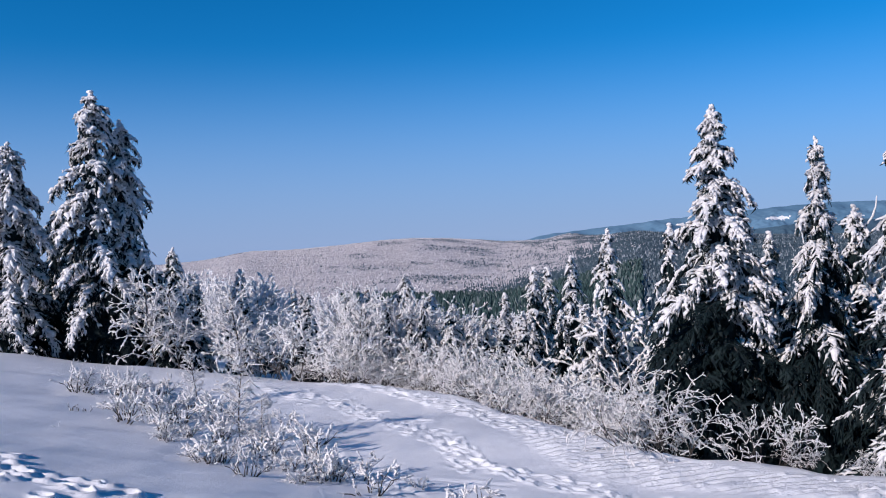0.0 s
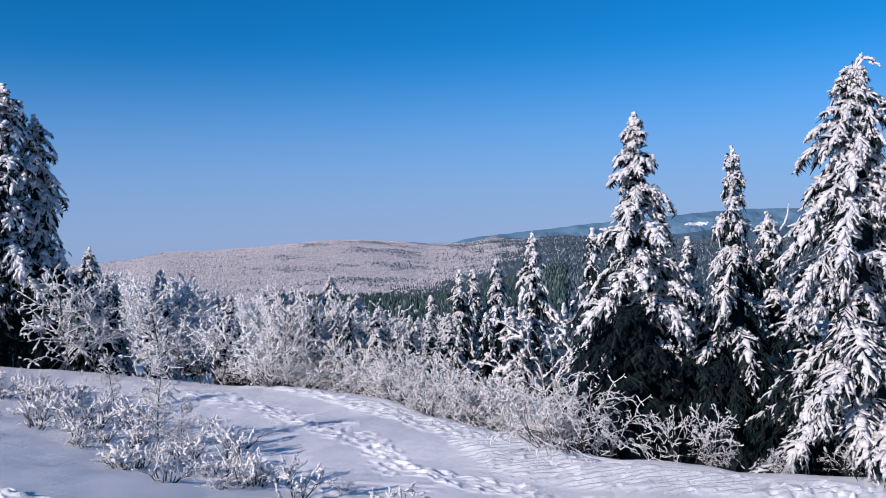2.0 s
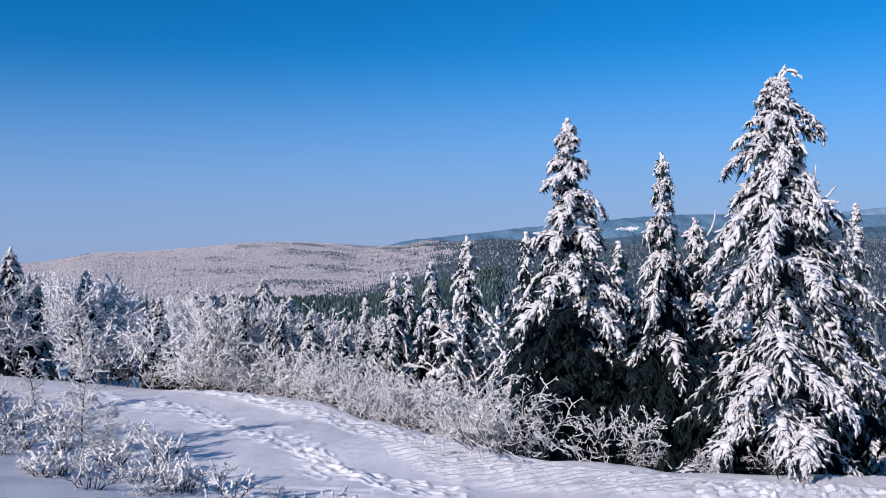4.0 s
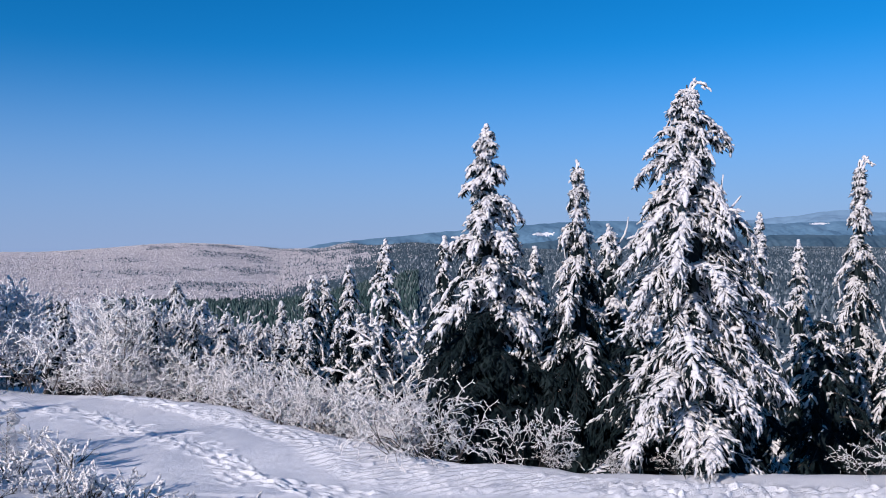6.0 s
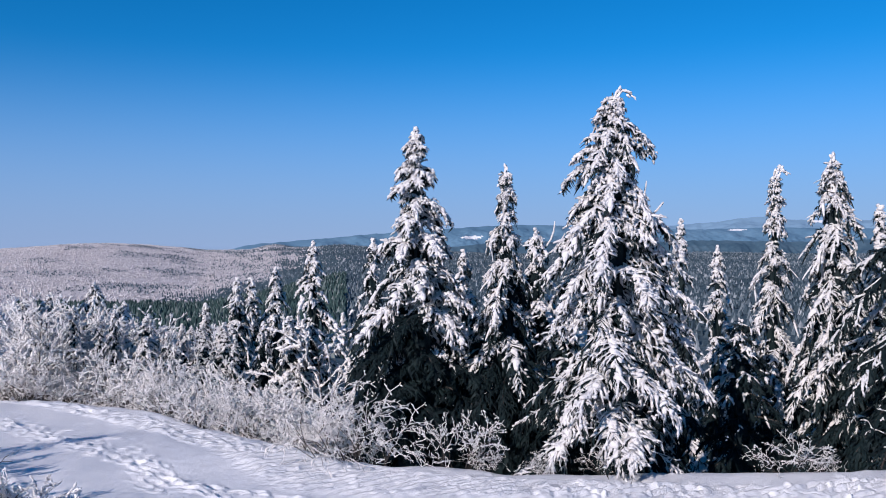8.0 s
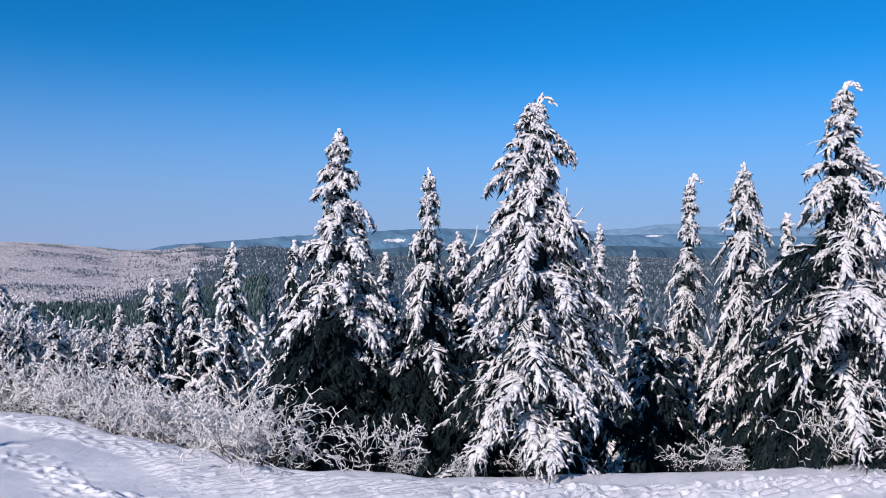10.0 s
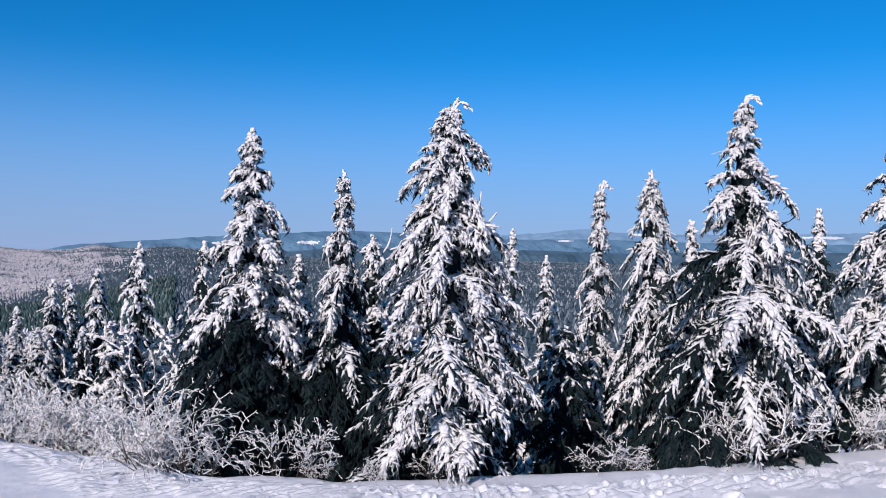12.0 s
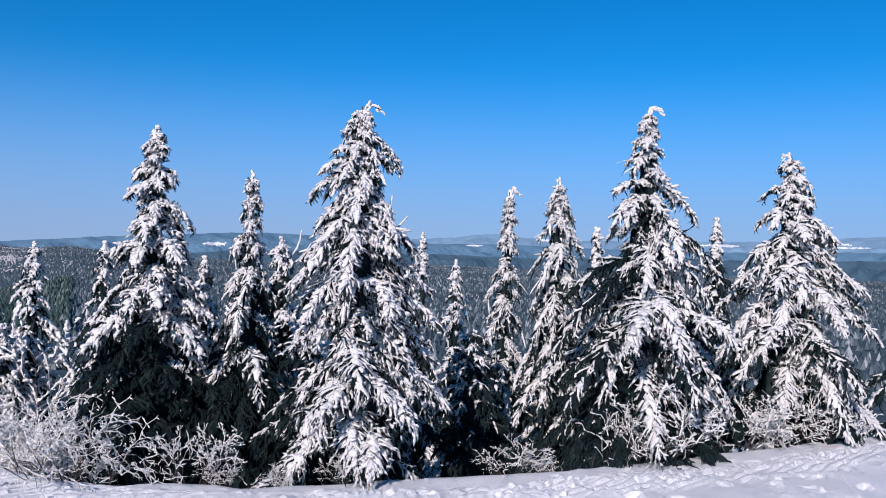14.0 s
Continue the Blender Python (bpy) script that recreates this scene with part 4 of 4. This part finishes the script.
# ---- the far woods ----
def far_woods(name, mat, a, r, h, w, seed, label, conical):
    """A great many small trees as one sheet of woodland."""
    rng = np.random.RandomState(seed)
    x, y = r * np.sin(np.radians(a)), r * np.cos(np.radians(a))
    z = ground_height(x, y) - 0.2
    k, n = 4, len(x)
    ang = 2 * math.pi * np.arange(k)[None] / k + rng.uniform(0, 2, (n, 1))
    foot = 0.02 if conical else 0.3
    jit = rng.uniform(0.7, 1.3, (n, k))
    ring = np.stack([x[:, None] + w[:, None] * jit * np.cos(ang), y[:, None] + w[:, None] * jit * np.sin(ang),
                     z[:, None] + h[:, None] * (foot + rng.uniform(0, 0.15, (n, k)))], -1)
    top = np.stack([x + rng.normal(0, 0.1, n) * w, y + rng.normal(0, 0.1, n) * w, z + h], -1)[:, None]
    s = Soup()
    s.many(np.concatenate([ring, top], 1), np.array([(i, (i + 1) % k, k) for i in range(k)]))
    tagged(new(name, s.mesh(name, mat, False)), label, "forest", kind="stuff")


def scatter(count, az0, az1, r0, r1, seed, power=0.5):
    rng = np.random.RandomState(seed)
    u = rng.rand(count)
    return rng.uniform(az0, az1, count), (r0 ** (1 / power) + u * (r1 ** (1 / power) - r0 ** (1 / power))) ** power, rng


a, r, rg = scatter(95000, -36, 14, 310, 1650, 401, 0.55)
b, q, rh = scatter(60000, 1, 72, 230, 1650, 403, 0.55)
edge = lambda rr: 9 - 8 * smooth(1000, 700, rr) + 8 * smooth(500, 250, rr)
hill = (a < edge(r) + rg.normal(0, 2.4, len(a))) & ~((np.abs(a - 4) < 7.5 + rg.normal(0, 1, len(a))) & (r > 340) & (r < 720))
vale = (b > edge(q) + rh.normal(0, 2.4, len(b))) & ~((np.abs(b - 4) < 7.5) & (q > 340) & (q < 720))
hgt = rg.uniform(1.6, 4.2, len(a)) * np.interp(r, [120, 400, 900], [1.1, 0.8, 0.55])
con = rg.rand(len(a)) < 0.35
hx, hy = r * np.sin(np.radians(a)), r * np.cos(np.radians(a))
dusky = hill & (waves(hx, hy, 170, 17) + 0.5 * waves(hx, hy, 40, 18) + 0.05 * (a - 2) + rg.normal(0, 0.22, len(a)) > 0.2)
hill &= ~dusky
far_woods("frosted_conifer_wood", FROSTED, a[hill & con], r[hill & con], hgt[hill & con], hgt[hill & con] * 0.42, 411, "frost-whitened conifer wood over the hill", True)
far_woods("frosted_broadleaf_wood", FROSTED, a[hill & ~con], r[hill & ~con], 0.8 * hgt[hill & ~con], hgt[hill & ~con] * 0.8, 412, "frost-whitened broadleaf wood over the hill", False)
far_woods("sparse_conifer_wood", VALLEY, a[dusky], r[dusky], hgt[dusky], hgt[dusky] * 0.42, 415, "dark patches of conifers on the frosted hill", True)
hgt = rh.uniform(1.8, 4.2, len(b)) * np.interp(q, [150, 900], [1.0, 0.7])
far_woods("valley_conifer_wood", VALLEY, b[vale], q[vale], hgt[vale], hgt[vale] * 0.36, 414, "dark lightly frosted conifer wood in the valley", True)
a, r, rg = scatter(8500, -7, 13, 220, 740, 402)
hgt = rg.uniform(2.5, 5.5, len(a)) * np.interp(r, [120, 420], [0.5, 1.0])
far_woods("dark_conifer_wood", GREEN_FOREST, a, r, hgt, hgt * 0.4, 413, "dark green conifer stand without snow", True)
